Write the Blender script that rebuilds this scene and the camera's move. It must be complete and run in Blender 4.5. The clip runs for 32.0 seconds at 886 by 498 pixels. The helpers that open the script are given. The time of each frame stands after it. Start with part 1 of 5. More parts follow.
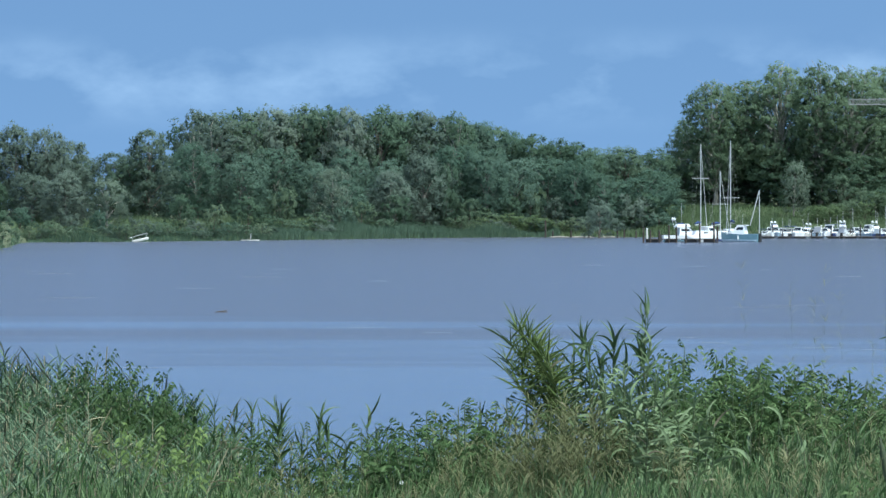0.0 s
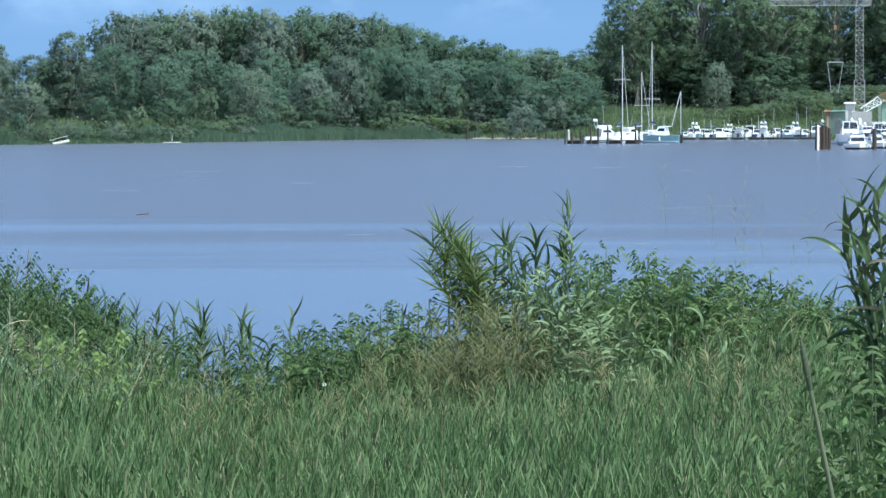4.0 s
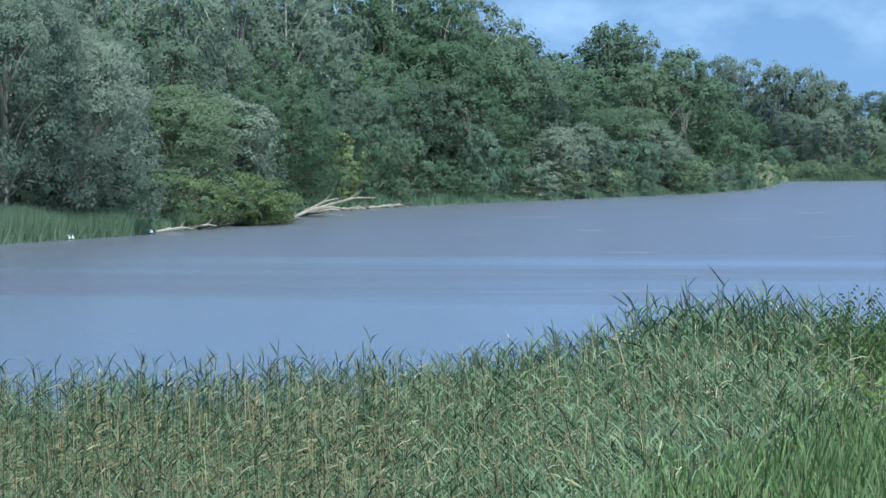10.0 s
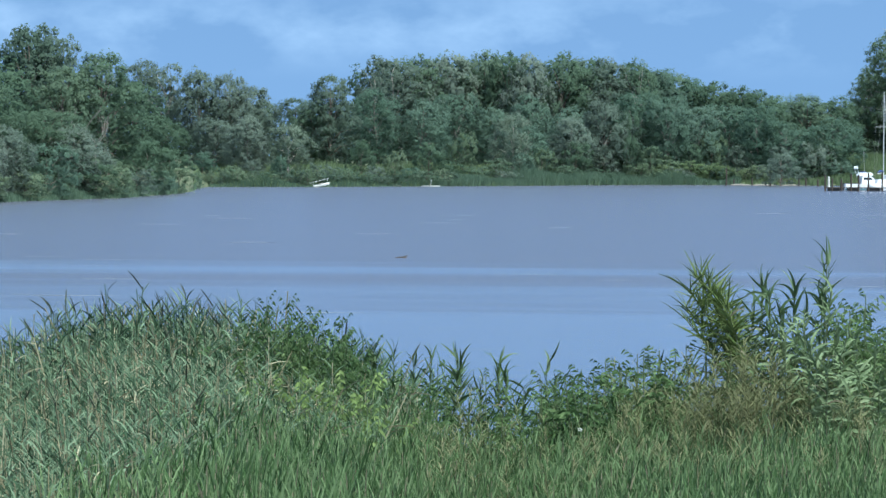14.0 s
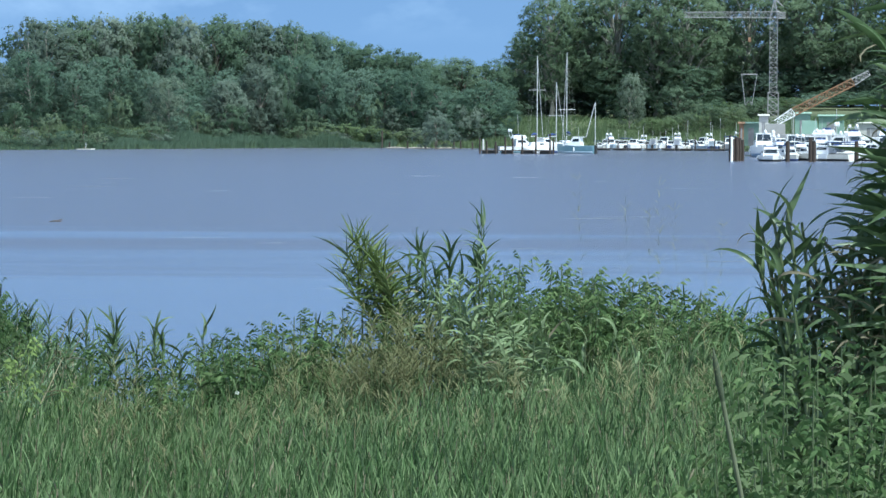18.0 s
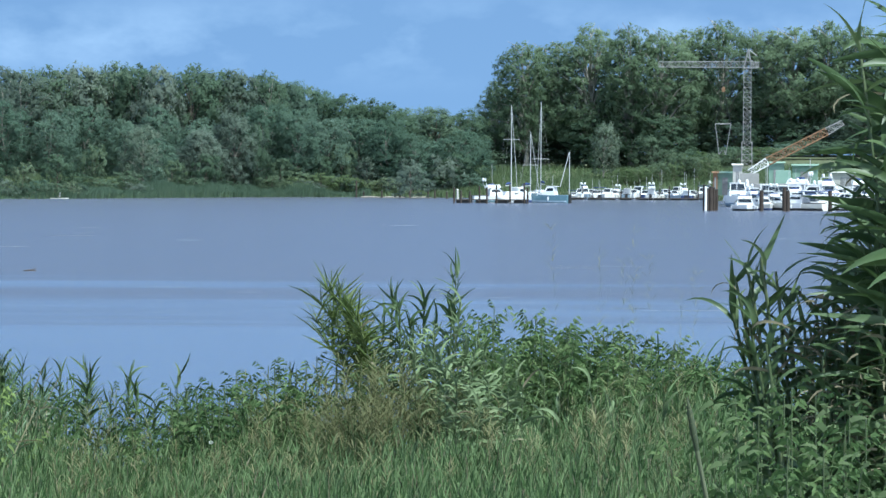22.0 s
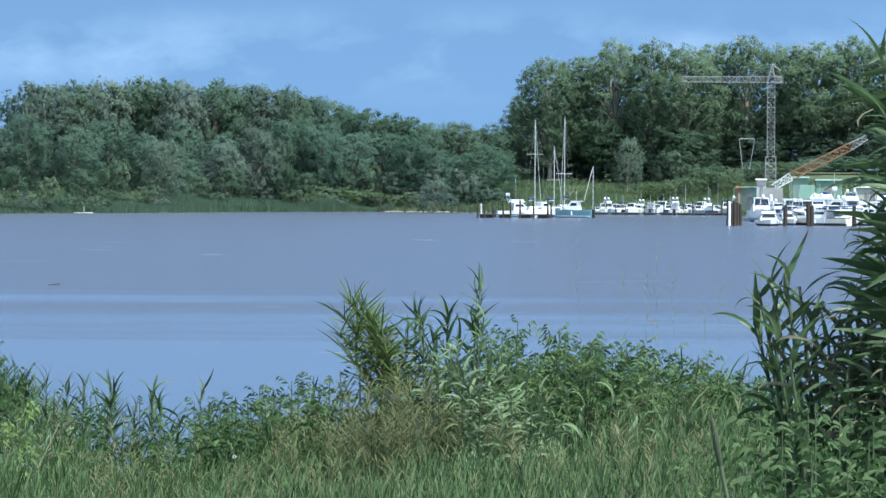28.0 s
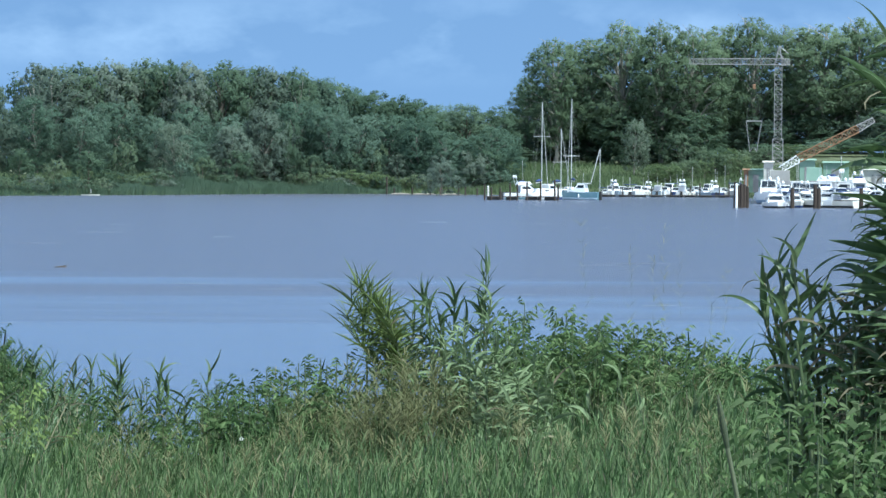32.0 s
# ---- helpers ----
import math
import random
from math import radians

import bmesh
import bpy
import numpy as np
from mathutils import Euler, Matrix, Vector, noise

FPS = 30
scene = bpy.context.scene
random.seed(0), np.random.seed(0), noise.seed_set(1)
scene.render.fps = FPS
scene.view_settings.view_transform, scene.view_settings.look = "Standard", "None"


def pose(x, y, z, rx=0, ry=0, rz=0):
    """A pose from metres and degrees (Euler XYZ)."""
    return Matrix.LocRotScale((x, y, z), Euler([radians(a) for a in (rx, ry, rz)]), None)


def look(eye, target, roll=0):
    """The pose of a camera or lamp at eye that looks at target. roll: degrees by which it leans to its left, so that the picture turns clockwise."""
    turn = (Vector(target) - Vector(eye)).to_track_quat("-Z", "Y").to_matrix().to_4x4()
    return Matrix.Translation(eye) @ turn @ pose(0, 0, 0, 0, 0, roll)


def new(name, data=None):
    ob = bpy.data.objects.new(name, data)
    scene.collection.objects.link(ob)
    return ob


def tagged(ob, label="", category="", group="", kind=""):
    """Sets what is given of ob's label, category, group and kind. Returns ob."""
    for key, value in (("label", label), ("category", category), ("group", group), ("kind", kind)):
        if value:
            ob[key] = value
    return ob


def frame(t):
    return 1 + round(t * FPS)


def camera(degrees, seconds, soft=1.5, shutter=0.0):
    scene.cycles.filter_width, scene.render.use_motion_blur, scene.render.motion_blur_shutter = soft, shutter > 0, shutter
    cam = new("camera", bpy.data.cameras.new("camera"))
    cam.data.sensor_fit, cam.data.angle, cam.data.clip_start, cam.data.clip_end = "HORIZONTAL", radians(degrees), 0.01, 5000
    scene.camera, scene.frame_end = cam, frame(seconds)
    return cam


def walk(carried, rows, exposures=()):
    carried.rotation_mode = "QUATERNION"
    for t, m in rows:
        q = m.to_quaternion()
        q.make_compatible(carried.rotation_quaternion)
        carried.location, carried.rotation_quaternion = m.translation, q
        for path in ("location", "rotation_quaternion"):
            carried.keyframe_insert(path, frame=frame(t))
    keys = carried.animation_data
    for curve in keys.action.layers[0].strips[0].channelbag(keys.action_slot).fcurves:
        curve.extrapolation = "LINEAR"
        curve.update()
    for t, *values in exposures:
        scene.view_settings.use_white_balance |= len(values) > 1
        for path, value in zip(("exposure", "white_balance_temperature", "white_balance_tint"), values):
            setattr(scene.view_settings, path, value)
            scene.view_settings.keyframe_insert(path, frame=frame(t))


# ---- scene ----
LENS = 16.372
TURNS = [  # seconds, bearing to the right, tilt up, lean, in degrees
    (0.0, 0.0000, -0.7562, -0.0705), (0.5, 0.5462, -1.7387, -0.0675), (1.0, 0.6101, -2.5756, -0.1834), (1.5, 0.9265, -3.0888, -0.0730),
    (2.0, 0.9145, -3.3086, -0.2677), (2.5, 0.8501, -3.4908, -0.1236), (3.0, 1.1665, -3.3132, -0.0711), (3.5, 1.3607, -2.9801, -0.1399),
    (5.5, 1.7970, -1.8036, -0.3245), (6.0, 1.9817, -1.8117, -0.4114), (6.5, 1.8395, -1.7167, -0.4147), (7.0, 1.1012, -1.9614, -0.4097),
    (7.5, -0.1805, -2.2004, -0.4195), (8.0, -2.6910, -2.3194, -0.4444), (8.5, -5.6983, -2.3081, -0.4491), (9.0, -8.9350, -2.0978, -0.4962),
    (9.5, -11.6215, -1.8792, -0.4708), (10.0, -14.1189, -1.8259, -0.4588), (10.5, -13.4418, -1.8738, -0.3819), (11.0, -11.5922, -1.8319, -0.3064),
    (11.5, -9.9606, -1.9503, -0.1531), (12.0, -8.9500, -2.0714, -0.0817), (12.5, -7.8715, -2.1937, -0.0603), (13.0, -6.3353, -2.1928, 0.0398),
    (13.5, -5.0359, -2.0433, 0.1691), (14.0, -3.3452, -1.7554, 0.2607), (14.5, -2.1721, -1.4283, 0.2621), (15.0, -1.0332, -1.4545, 0.2516),
    (15.5, 0.1852, -1.5479, 0.2783), (17.5, 2.9708, -2.1919, 0.2935), (18.0, 3.0481, -2.4156, 0.2628), (18.5, 3.3027, -2.4451, 0.3350),
    (19.0, 3.3072, -2.2934, 0.3284), (19.5, 3.2285, -2.1735, 0.2920), (20.0, 3.3761, -2.0818, 0.3815), (20.5, 3.4058, -1.8410, 0.3971),
    (21.0, 3.4521, -1.5258, 0.3487), (21.5, 3.4670, -1.4046, 0.2850), (22.0, 3.5230, -1.4960, 0.2834), (22.5, 3.7395, -1.5136, 0.3109),
    (23.0, 3.9280, -1.3802, 0.3158), (23.5, 3.8612, -1.1944, 0.2531), (24.0, 3.8845, -1.3229, 0.2508), (24.5, 3.8693, -1.4179, 0.2637),
    (25.0, 3.7856, -1.4387, 0.2148), (25.5, 3.6124, -1.2915, 0.2617), (27.5, 3.2554, -1.0761, 0.2572), (28.0, 3.0834, -1.2244, 0.3193),
    (28.5, 3.0705, -1.4188, 0.2902), (29.0, 3.0778, -1.5901, 0.3653), (29.5, 3.1360, -1.6218, 0.3548), (30.0, 3.2106, -1.6068, 0.3524),
    (30.5, 3.2657, -1.6640, 0.4337), (31.0, 3.2643, -1.7030, 0.3522), (31.5, 3.2336, -1.6135, 0.2445), (32.0, 2.9569, -1.5562, 0.3314),
]

EYE = 4.5      # eye level over the river
K = 5450.0     # bearing units in a radian; 784 is straight ahead
cam = camera(LENS, 32.0, soft=1.5)


def aim(bearing, tilt, lean):
    b, e = radians(bearing), radians(tilt)
    ahead = Vector((math.sin(b) * math.cos(e), math.cos(b) * math.cos(e), math.sin(e)))
    return look((0, 0, EYE), Vector((0, 0, EYE)) + ahead, lean)


walk(cam, [(t, aim(b, e, r)) for t, b, e, r in TURNS], [(0.0, 0.62, 5430, -2), (1.0, 0.78, 5430, -2), (2.0, 0.9, 5430, -2), (3.5, 0.9, 5430, -2), (6.0, 0.82, 5430, -2), (9.5, 0.88, 5460, -2), (13.0, 0.86, 5460, -2), (15.0, 0.8, 5430, -2), (32.0, 0.82, 5430, -2)])

# ---------------------------------------------------------------- world and sun
SUN_FROM = Vector((0.34, -0.38, 1.0)).normalized()
world = bpy.data.worlds.new("sky")
scene.world = world
world.use_nodes = True
wn, wl = world.node_tree.nodes, world.node_tree.links
wn.clear()
w_out, w_bg = wn.new("ShaderNodeOutputWorld"), wn.new("ShaderNodeBackground")
w_sky, w_co = wn.new("ShaderNodeTexSky"), wn.new("ShaderNodeTexCoord")
w_sky.sky_type, w_sky.sun_disc = "NISHITA", False
w_sky.sun_elevation = math.asin(SUN_FROM.z)
w_sky.sun_rotation = math.atan2(SUN_FROM.x, SUN_FROM.y)
w_sky.air_density, w_sky.dust_density, w_sky.ozone_density = 1.0, 1.5, 0.35
w_up = wn.new("ShaderNodeVectorMath")
w_up.operation = "ADD"
w_up.inputs[1].default_value = (0, 0, 0.33)
wl.new(w_co.outputs["Generated"], w_up.inputs[0])
wl.new(w_up.outputs[0], w_sky.inputs["Vector"])
# soft cumulus haze low over the woods
w_map = wn.new("ShaderNodeMapping")
w_map.inputs["Scale"].default_value = (14, 14, 26)
w_noise = wn.new("ShaderNodeTexNoise")
w_noise.inputs["Scale"].default_value, w_noise.inputs["Detail"].default_value = 1.6, 5
w_noise.inputs["Roughness"].default_value = 0.55
wl.new(w_co.outputs["Generated"], w_map.inputs[0])
wl.new(w_map.outputs[0], w_noise.inputs["Vector"])
w_ramp = wn.new("ShaderNodeMapRange")
w_ramp.inputs["From Min"].default_value, w_ramp.inputs["From Max"].default_value = 0.43, 0.66
w_ramp.inputs["To Max"].default_value = 0.42
wl.new(w_noise.outputs["Fac"], w_ramp.inputs["Value"])
w_sep = wn.new("ShaderNodeSeparateXYZ")
wl.new(w_co.outputs["Generated"], w_sep.inputs[0])
w_low, w_high, w_band, w_fac = (wn.new("ShaderNodeMapRange"), wn.new("ShaderNodeMapRange"), wn.new("ShaderNodeMath"), wn.new("ShaderNodeMath"))
for node, lo, hi in ((w_low, 0.022, 0.040), (w_high, 0.062, 0.040)):
    node.interpolation_type = "SMOOTHSTEP"
    node.inputs["From Min"].default_value, node.inputs["From Max"].default_value = lo, hi
    wl.new(w_sep.outputs["Z"], node.inputs["Value"])
w_band.operation = w_fac.operation = "MULTIPLY"
wl.new(w_low.outputs[0], w_band.inputs[0])
wl.new(w_high.outputs[0], w_band.inputs[1])
wl.new(w_band.outputs[0], w_fac.inputs[0])
wl.new(w_ramp.outputs[0], w_fac.inputs[1])
w_mix = wn.new("ShaderNodeMix")
w_mix.data_type = "RGBA"
w_mix.inputs["B"].default_value = (4.0, 4.9, 6.3, 1)
wl.new(w_fac.outputs[0], w_mix.inputs["Factor"])
wl.new(w_sky.outputs[0], w_mix.inputs["A"])
wl.new(w_mix.outputs["Result"], w_bg.inputs["Color"])
w_bg.inputs["Strength"].default_value = 0.105
wl.new(w_bg.outputs[0], w_out.inputs["Surface"])

sun = new("sun", bpy.data.lights.new("sun", "SUN"))
sun.data.energy, sun.data.angle, sun.data.color = 4.2, radians(0.6), (1.0, 0.95, 0.86)
sun.matrix_world = look(SUN_FROM * 100, (0, 0, 0))


# ---------------------------------------------------------------- materials
def nodes_of(name):
    m = bpy.data.materials.new(name)
    m.use_nodes = True
    nt = m.node_tree
    return m, nt.nodes, nt.links, nt.nodes["Principled BSDF"], nt.nodes["Material Output"]


def rgb(c):
    return (*c, 1.0)


def foliage(name, dark, mid, light, glow=0.36, rough=0.7, shine=0.06, spread=0.2):
    """Leaves: colour varies leaf by leaf and in large patches; some light passes through."""
    m, n, l, p, out = nodes_of(name)
    geo, info, co = n.new("ShaderNodeNewGeometry"), n.new("ShaderNodeObjectInfo"), n.new("ShaderNodeTexCoord")
    ramp = n.new("ShaderNodeValToRGB")
    ramp.color_ramp.elements[0].color, ramp.color_ramp.elements[1].color = rgb(dark), rgb(light)
    e = ramp.color_ramp.elements.new(0.5)
    e.color = rgb(mid)
    patch = n.new("ShaderNodeTexNoise")
    patch.inputs["Scale"].default_value, patch.inputs["Detail"].default_value = 0.55, 3
    l.new(co.outputs["Object"], patch.inputs["Vector"])
    add, add2 = n.new("ShaderNodeMath"), n.new("ShaderNodeMath")
    add.operation, add2.operation = "MULTIPLY_ADD", "MULTIPLY_ADD"
    add.inputs[1].default_value = spread
    add2.inputs[1].default_value = 0.6
    l.new(geo.outputs["Random Per Island"], add.inputs[0])
    l.new(info.outputs["Random"], add2.inputs[0])
    add2.inputs[2].default_value = -0.07 - 0.5 * spread
    l.new(add2.outputs[0], add.inputs[2])
    add3 = n.new("ShaderNodeMath")
    add3.operation = "MULTIPLY_ADD"
    add3.inputs[1].default_value = 0.6
    l.new(patch.outputs["Fac"], add3.inputs[0])
    l.new(add.outputs[0], add3.inputs[2])
    l.new(add3.outputs[0], ramp.inputs[0])
    l.new(ramp.outputs[0], p.inputs["Base Color"])
    p.inputs["Roughness"].default_value = rough
    p.inputs["Specular IOR Level"].default_value = shine
    tr, mix = n.new("ShaderNodeBsdfTranslucent"), n.new("ShaderNodeMixShader")
    l.new(ramp.outputs[0], tr.inputs["Color"])
    mix.inputs[0].default_value = glow
    l.new(p.outputs[0], mix.inputs[1])
    l.new(tr.outputs[0], mix.inputs[2])
    l.new(mix.outputs[0], out.inputs["Surface"])
    return m


def surface(name, a, b, scale=4.0, rough=0.6, metal=0.0, bump=0.1, stretch=(1, 1, 1)):
    """Two tones mixed by coarse and fine noise, with relief."""
    m, n, l, p, out = nodes_of(name)
    co, mp = n.new("ShaderNodeTexCoord"), n.new("ShaderNodeMapping")
    mp.inputs["Scale"].default_value = stretch
    l.new(co.outputs["Object"], mp.inputs[0])
    big, fine = n.new("ShaderNodeTexNoise"), n.new("ShaderNodeTexNoise")
    big.inputs["Scale"].default_value, fine.inputs["Scale"].default_value = scale, scale * 9
    big.inputs["Detail"].default_value = fine.inputs["Detail"].default_value = 4
    for t in (big, fine):
        l.new(mp.outputs[0], t.inputs["Vector"])
    f, mix = n.new("ShaderNodeMath"), n.new("ShaderNodeMix")
    f.operation = "MULTIPLY_ADD"
    f.inputs[1].default_value, f.inputs[2].default_value = 2.2, -0.85
    half = n.new("ShaderNodeMath")
    half.operation = "MULTIPLY_ADD"
    half.inputs[1].default_value = 0.35
    l.new(fine.outputs["Fac"], half.inputs[0])
    sc = n.new("ShaderNodeMath")
    sc.operation = "MULTIPLY"
    sc.inputs[1].default_value = 0.7
    l.new(big.outputs["Fac"], sc.inputs[0])
    l.new(sc.outputs[0], half.inputs[2])
    l.new(half.outputs[0], f.inputs[0])
    f.use_clamp = True
    mix.data_type = "RGBA"
    mix.inputs["A"].default_value, mix.inputs["B"].default_value = rgb(a), rgb(b)
    l.new(f.outputs[0], mix.inputs["Factor"])
    l.new(mix.outputs["Result"], p.inputs["Base Color"])
    p.inputs["Roughness"].default_value, p.inputs["Metallic"].default_value = rough, metal
    if bump:
        bp = n.new("ShaderNodeBump")
        bp.inputs["Strength"].default_value, bp.inputs["Distance"].default_value = bump, 0.02
        l.new(fine.outputs["Fac"], bp.inputs["Height"])
        l.new(bp.outputs[0], p.inputs["Normal"])
    return m


def river(name):
    """Silty water: a dull body colour under a rippled, mirroring surface."""
    m, n, l, p, out = nodes_of(name)
    co = n.new("ShaderNodeTexCoord")
    m1, m2, m3 = (n.new("ShaderNodeMapping") for _ in range(3))
    m1.inputs["Scale"].default_value = (0.35, 0.8, 1)
    m2.inputs["Scale"].default_value = (0.010, 0.07, 1)
    m3.inputs["Scale"].default_value = (1.6, 3.2, 1)
    w1, w2, w3 = (n.new("ShaderNodeTexNoise") for _ in range(3))
    for a, b, d in ((m1, w1, 4), (m2, w2, 4), (m3, w3, 3)):
        l.new(co.outputs["Object"], a.inputs[0])
        l.new(a.outputs[0], b.inputs["Vector"])
        b.inputs["Scale"].default_value, b.inputs["Detail"].default_value = 1.0, d
    mix = n.new("ShaderNodeMix")
    mix.data_type = "RGBA"
    mix.inputs["A"].default_value, mix.inputs["B"].default_value = (0.078, 0.084, 0.114, 1), (0.098, 0.099, 0.122, 1)
    l.new(w2.outputs["Fac"], mix.inputs["Factor"])
    b1, b2 = n.new("ShaderNodeBump"), n.new("ShaderNodeBump")
    b1.inputs["Strength"].default_value, b1.inputs["Distance"].default_value = 1.0, 0.35
    b2.inputs["Strength"].default_value, b2.inputs["Distance"].default_value = 1.0, 0.06
    l.new(w1.outputs["Fac"], b1.inputs["Height"])
    l.new(w3.outputs["Fac"], b2.inputs["Height"])
    l.new(b1.outputs[0], b2.inputs["Normal"])
    # lanes graded by distance: weaker ripples, more mirror nearby, painting the sky's sheen
    sep, lane, sheen_grade = n.new("ShaderNodeSeparateXYZ"), n.new("ShaderNodeMath"), n.new("ShaderNodeMapRange")
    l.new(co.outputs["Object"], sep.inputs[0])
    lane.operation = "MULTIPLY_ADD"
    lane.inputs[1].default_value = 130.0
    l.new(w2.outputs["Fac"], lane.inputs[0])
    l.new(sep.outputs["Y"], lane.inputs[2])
    sheen_grade.interpolation_type = "SMOOTHSTEP"
    sheen_grade.inputs["From Min"].default_value, sheen_grade.inputs["From Max"].default_value = 150.0, 190.0
    sheen_grade.inputs["To Min"].default_value, sheen_grade.inputs["To Max"].default_value = 0.5, 1.0
    l.new(lane.outputs[0], sheen_grade.inputs["Value"])
    l.new(sheen_grade.outputs[0], b1.inputs["Strength"])
    l.new(sheen_grade.outputs[0], b2.inputs["Strength"])
    # mirror share raised nearby to put the bluer sky reflection into the mix
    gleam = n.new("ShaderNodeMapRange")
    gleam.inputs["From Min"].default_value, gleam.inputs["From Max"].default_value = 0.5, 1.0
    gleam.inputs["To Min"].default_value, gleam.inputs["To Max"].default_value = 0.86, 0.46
    l.new(sheen_grade.outputs[0], gleam.inputs["Value"])
    body, shine, both = n.new("ShaderNodeBsdfDiffuse"), n.new("ShaderNodeBsdfGlossy"), n.new("ShaderNodeMixShader")
    l.new(mix.outputs["Result"], body.inputs["Color"])
    shine.inputs["Color"].default_value = (0.95, 0.97, 0.99, 1)
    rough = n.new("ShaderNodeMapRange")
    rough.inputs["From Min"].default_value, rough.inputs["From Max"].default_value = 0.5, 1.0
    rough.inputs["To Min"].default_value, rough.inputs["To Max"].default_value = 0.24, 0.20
    l.new(sheen_grade.outputs[0], rough.inputs["Value"])
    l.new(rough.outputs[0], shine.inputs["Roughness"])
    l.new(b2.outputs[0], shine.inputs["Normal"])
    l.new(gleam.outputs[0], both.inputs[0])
    l.new(body.outputs[0], both.inputs[1])
    l.new(shine.outputs[0], both.inputs[2])
    l.new(both.outputs[0], out.inputs["Surface"])
    n.remove(p)
    return m


# woods' greens hold some distance haze: greyer, with GREEN, DARK and FRESH bluer
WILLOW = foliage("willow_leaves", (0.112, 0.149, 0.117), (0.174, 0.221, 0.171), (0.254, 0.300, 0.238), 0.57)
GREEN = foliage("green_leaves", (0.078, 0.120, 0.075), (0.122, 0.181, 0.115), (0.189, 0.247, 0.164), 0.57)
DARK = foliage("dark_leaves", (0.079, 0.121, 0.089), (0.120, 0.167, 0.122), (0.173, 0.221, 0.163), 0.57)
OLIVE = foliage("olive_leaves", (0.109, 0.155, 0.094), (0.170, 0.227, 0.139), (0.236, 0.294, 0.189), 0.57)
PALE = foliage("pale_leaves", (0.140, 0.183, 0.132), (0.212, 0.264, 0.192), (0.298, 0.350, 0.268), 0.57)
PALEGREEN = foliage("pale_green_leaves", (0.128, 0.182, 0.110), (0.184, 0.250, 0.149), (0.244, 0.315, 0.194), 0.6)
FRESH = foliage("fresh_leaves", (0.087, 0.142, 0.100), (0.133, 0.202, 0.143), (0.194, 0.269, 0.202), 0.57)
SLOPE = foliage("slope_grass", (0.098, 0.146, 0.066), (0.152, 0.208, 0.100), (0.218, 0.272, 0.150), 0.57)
OSIER = foliage("osier_leaves", (0.080, 0.114, 0.050), (0.130, 0.170, 0.078), (0.194, 0.235, 0.118), 0.4)
VINE = foliage("climber_leaves", (0.057, 0.089, 0.036), (0.098, 0.137, 0.060), (0.161, 0.194, 0.102), 0.35, 0.7, 0.1)
PINNATE = foliage("weed_leaves", (0.043, 0.078, 0.028), (0.088, 0.141, 0.052), (0.178, 0.240, 0.096), 0.35, 0.6, 0.1, 0.6)
LIME = foliage("lime_leaves", (0.123, 0.186, 0.058), (0.193, 0.264, 0.081), (0.279, 0.342, 0.139))
YELLOWBUSH = foliage("yellow_green_leaves", (0.088, 0.130, 0.056), (0.136, 0.182, 0.078), (0.196, 0.236, 0.122))
REED = foliage("reed_leaves", (0.016, 0.036, 0.017), (0.060, 0.101, 0.051), (0.172, 0.234, 0.136), 0.12, 0.55, 0.12, 1.0)
GRASS = foliage("young_reed_leaves", (0.024, 0.050, 0.016), (0.073, 0.129, 0.046), (0.194, 0.267, 0.122), 0.18, 0.6, 0.09, 1.0)
HERB = foliage("herb_leaves", (0.045, 0.084, 0.028), (0.092, 0.148, 0.054), (0.182, 0.246, 0.100), 0.36, 0.6, 0.1, 0.6)
LIGHTCANE = foliage("pale_cane_leaves", (0.086, 0.125, 0.054), (0.156, 0.209, 0.100), (0.256, 0.311, 0.166), 0.22, 0.55, 0.15, 0.5)
DEAD = foliage("dry_leaves", (0.110, 0.098, 0.062), (0.200, 0.178, 0.115), (0.340, 0.305, 0.205), 0.2, 0.7, 0.06, 0.6)
STRAW = foliage("straw_leaves", (0.138, 0.125, 0.070), (0.262, 0.237, 0.138), (0.414, 0.377, 0.241), 0.25, 0.7, 0.06, 0.7)
PLUME = foliage("reed_plumes", (0.040, 0.050, 0.035), (0.075, 0.083, 0.055), (0.125, 0.127, 0.080), 0.2, 0.8)
PINK = foliage("grass_panicles", (0.094, 0.106, 0.046), (0.152, 0.158, 0.074), (0.240, 0.236, 0.124), 0.3, 0.8, 0.06, 0.5)
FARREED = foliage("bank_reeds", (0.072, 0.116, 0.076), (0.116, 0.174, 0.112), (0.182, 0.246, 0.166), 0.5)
CANE = foliage("cane_leaves", (0.042, 0.073, 0.027), (0.083, 0.129, 0.049), (0.158, 0.206, 0.098), 0.24, 0.42, 0.35)
TUFT = foliage("tuft_leaves", (0.049, 0.078, 0.021), (0.107, 0.148, 0.043), (0.199, 0.235, 0.086), 0.25, 0.57, 0.1, 0.6)
BARK = surface("bark", (0.11, 0.09, 0.07), (0.22, 0.19, 0.15), 3, 0.9, 0, 0.5, (1, 1, 0.3))
PALEBARK = surface("pale_bark", (0.25, 0.23, 0.19), (0.42, 0.4, 0.34), 3, 0.9, 0, 0.4, (1, 1, 0.3))
GREYBARK = surface("grey_bark", (0.16, 0.15, 0.125), (0.29, 0.27, 0.23), 3, 0.9, 0, 0.4, (1, 1, 0.3))
SOIL = surface("bank_soil", (0.07, 0.085, 0.035), (0.12, 0.13, 0.06), 0.3, 0.95, 0, 0.6)
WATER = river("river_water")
STEM = surface("cane_stem", (0.07, 0.10, 0.04), (0.14, 0.16, 0.075), 6, 0.5, 0, 0.1, (1, 1, 0.2))


# ---------------------------------------------------------------- mesh helpers
def place(u, d):
    a = (u - 784) / K
    return d * math.sin(a), d * math.cos(a)


def height(el, d):
    return EYE + el / K * d


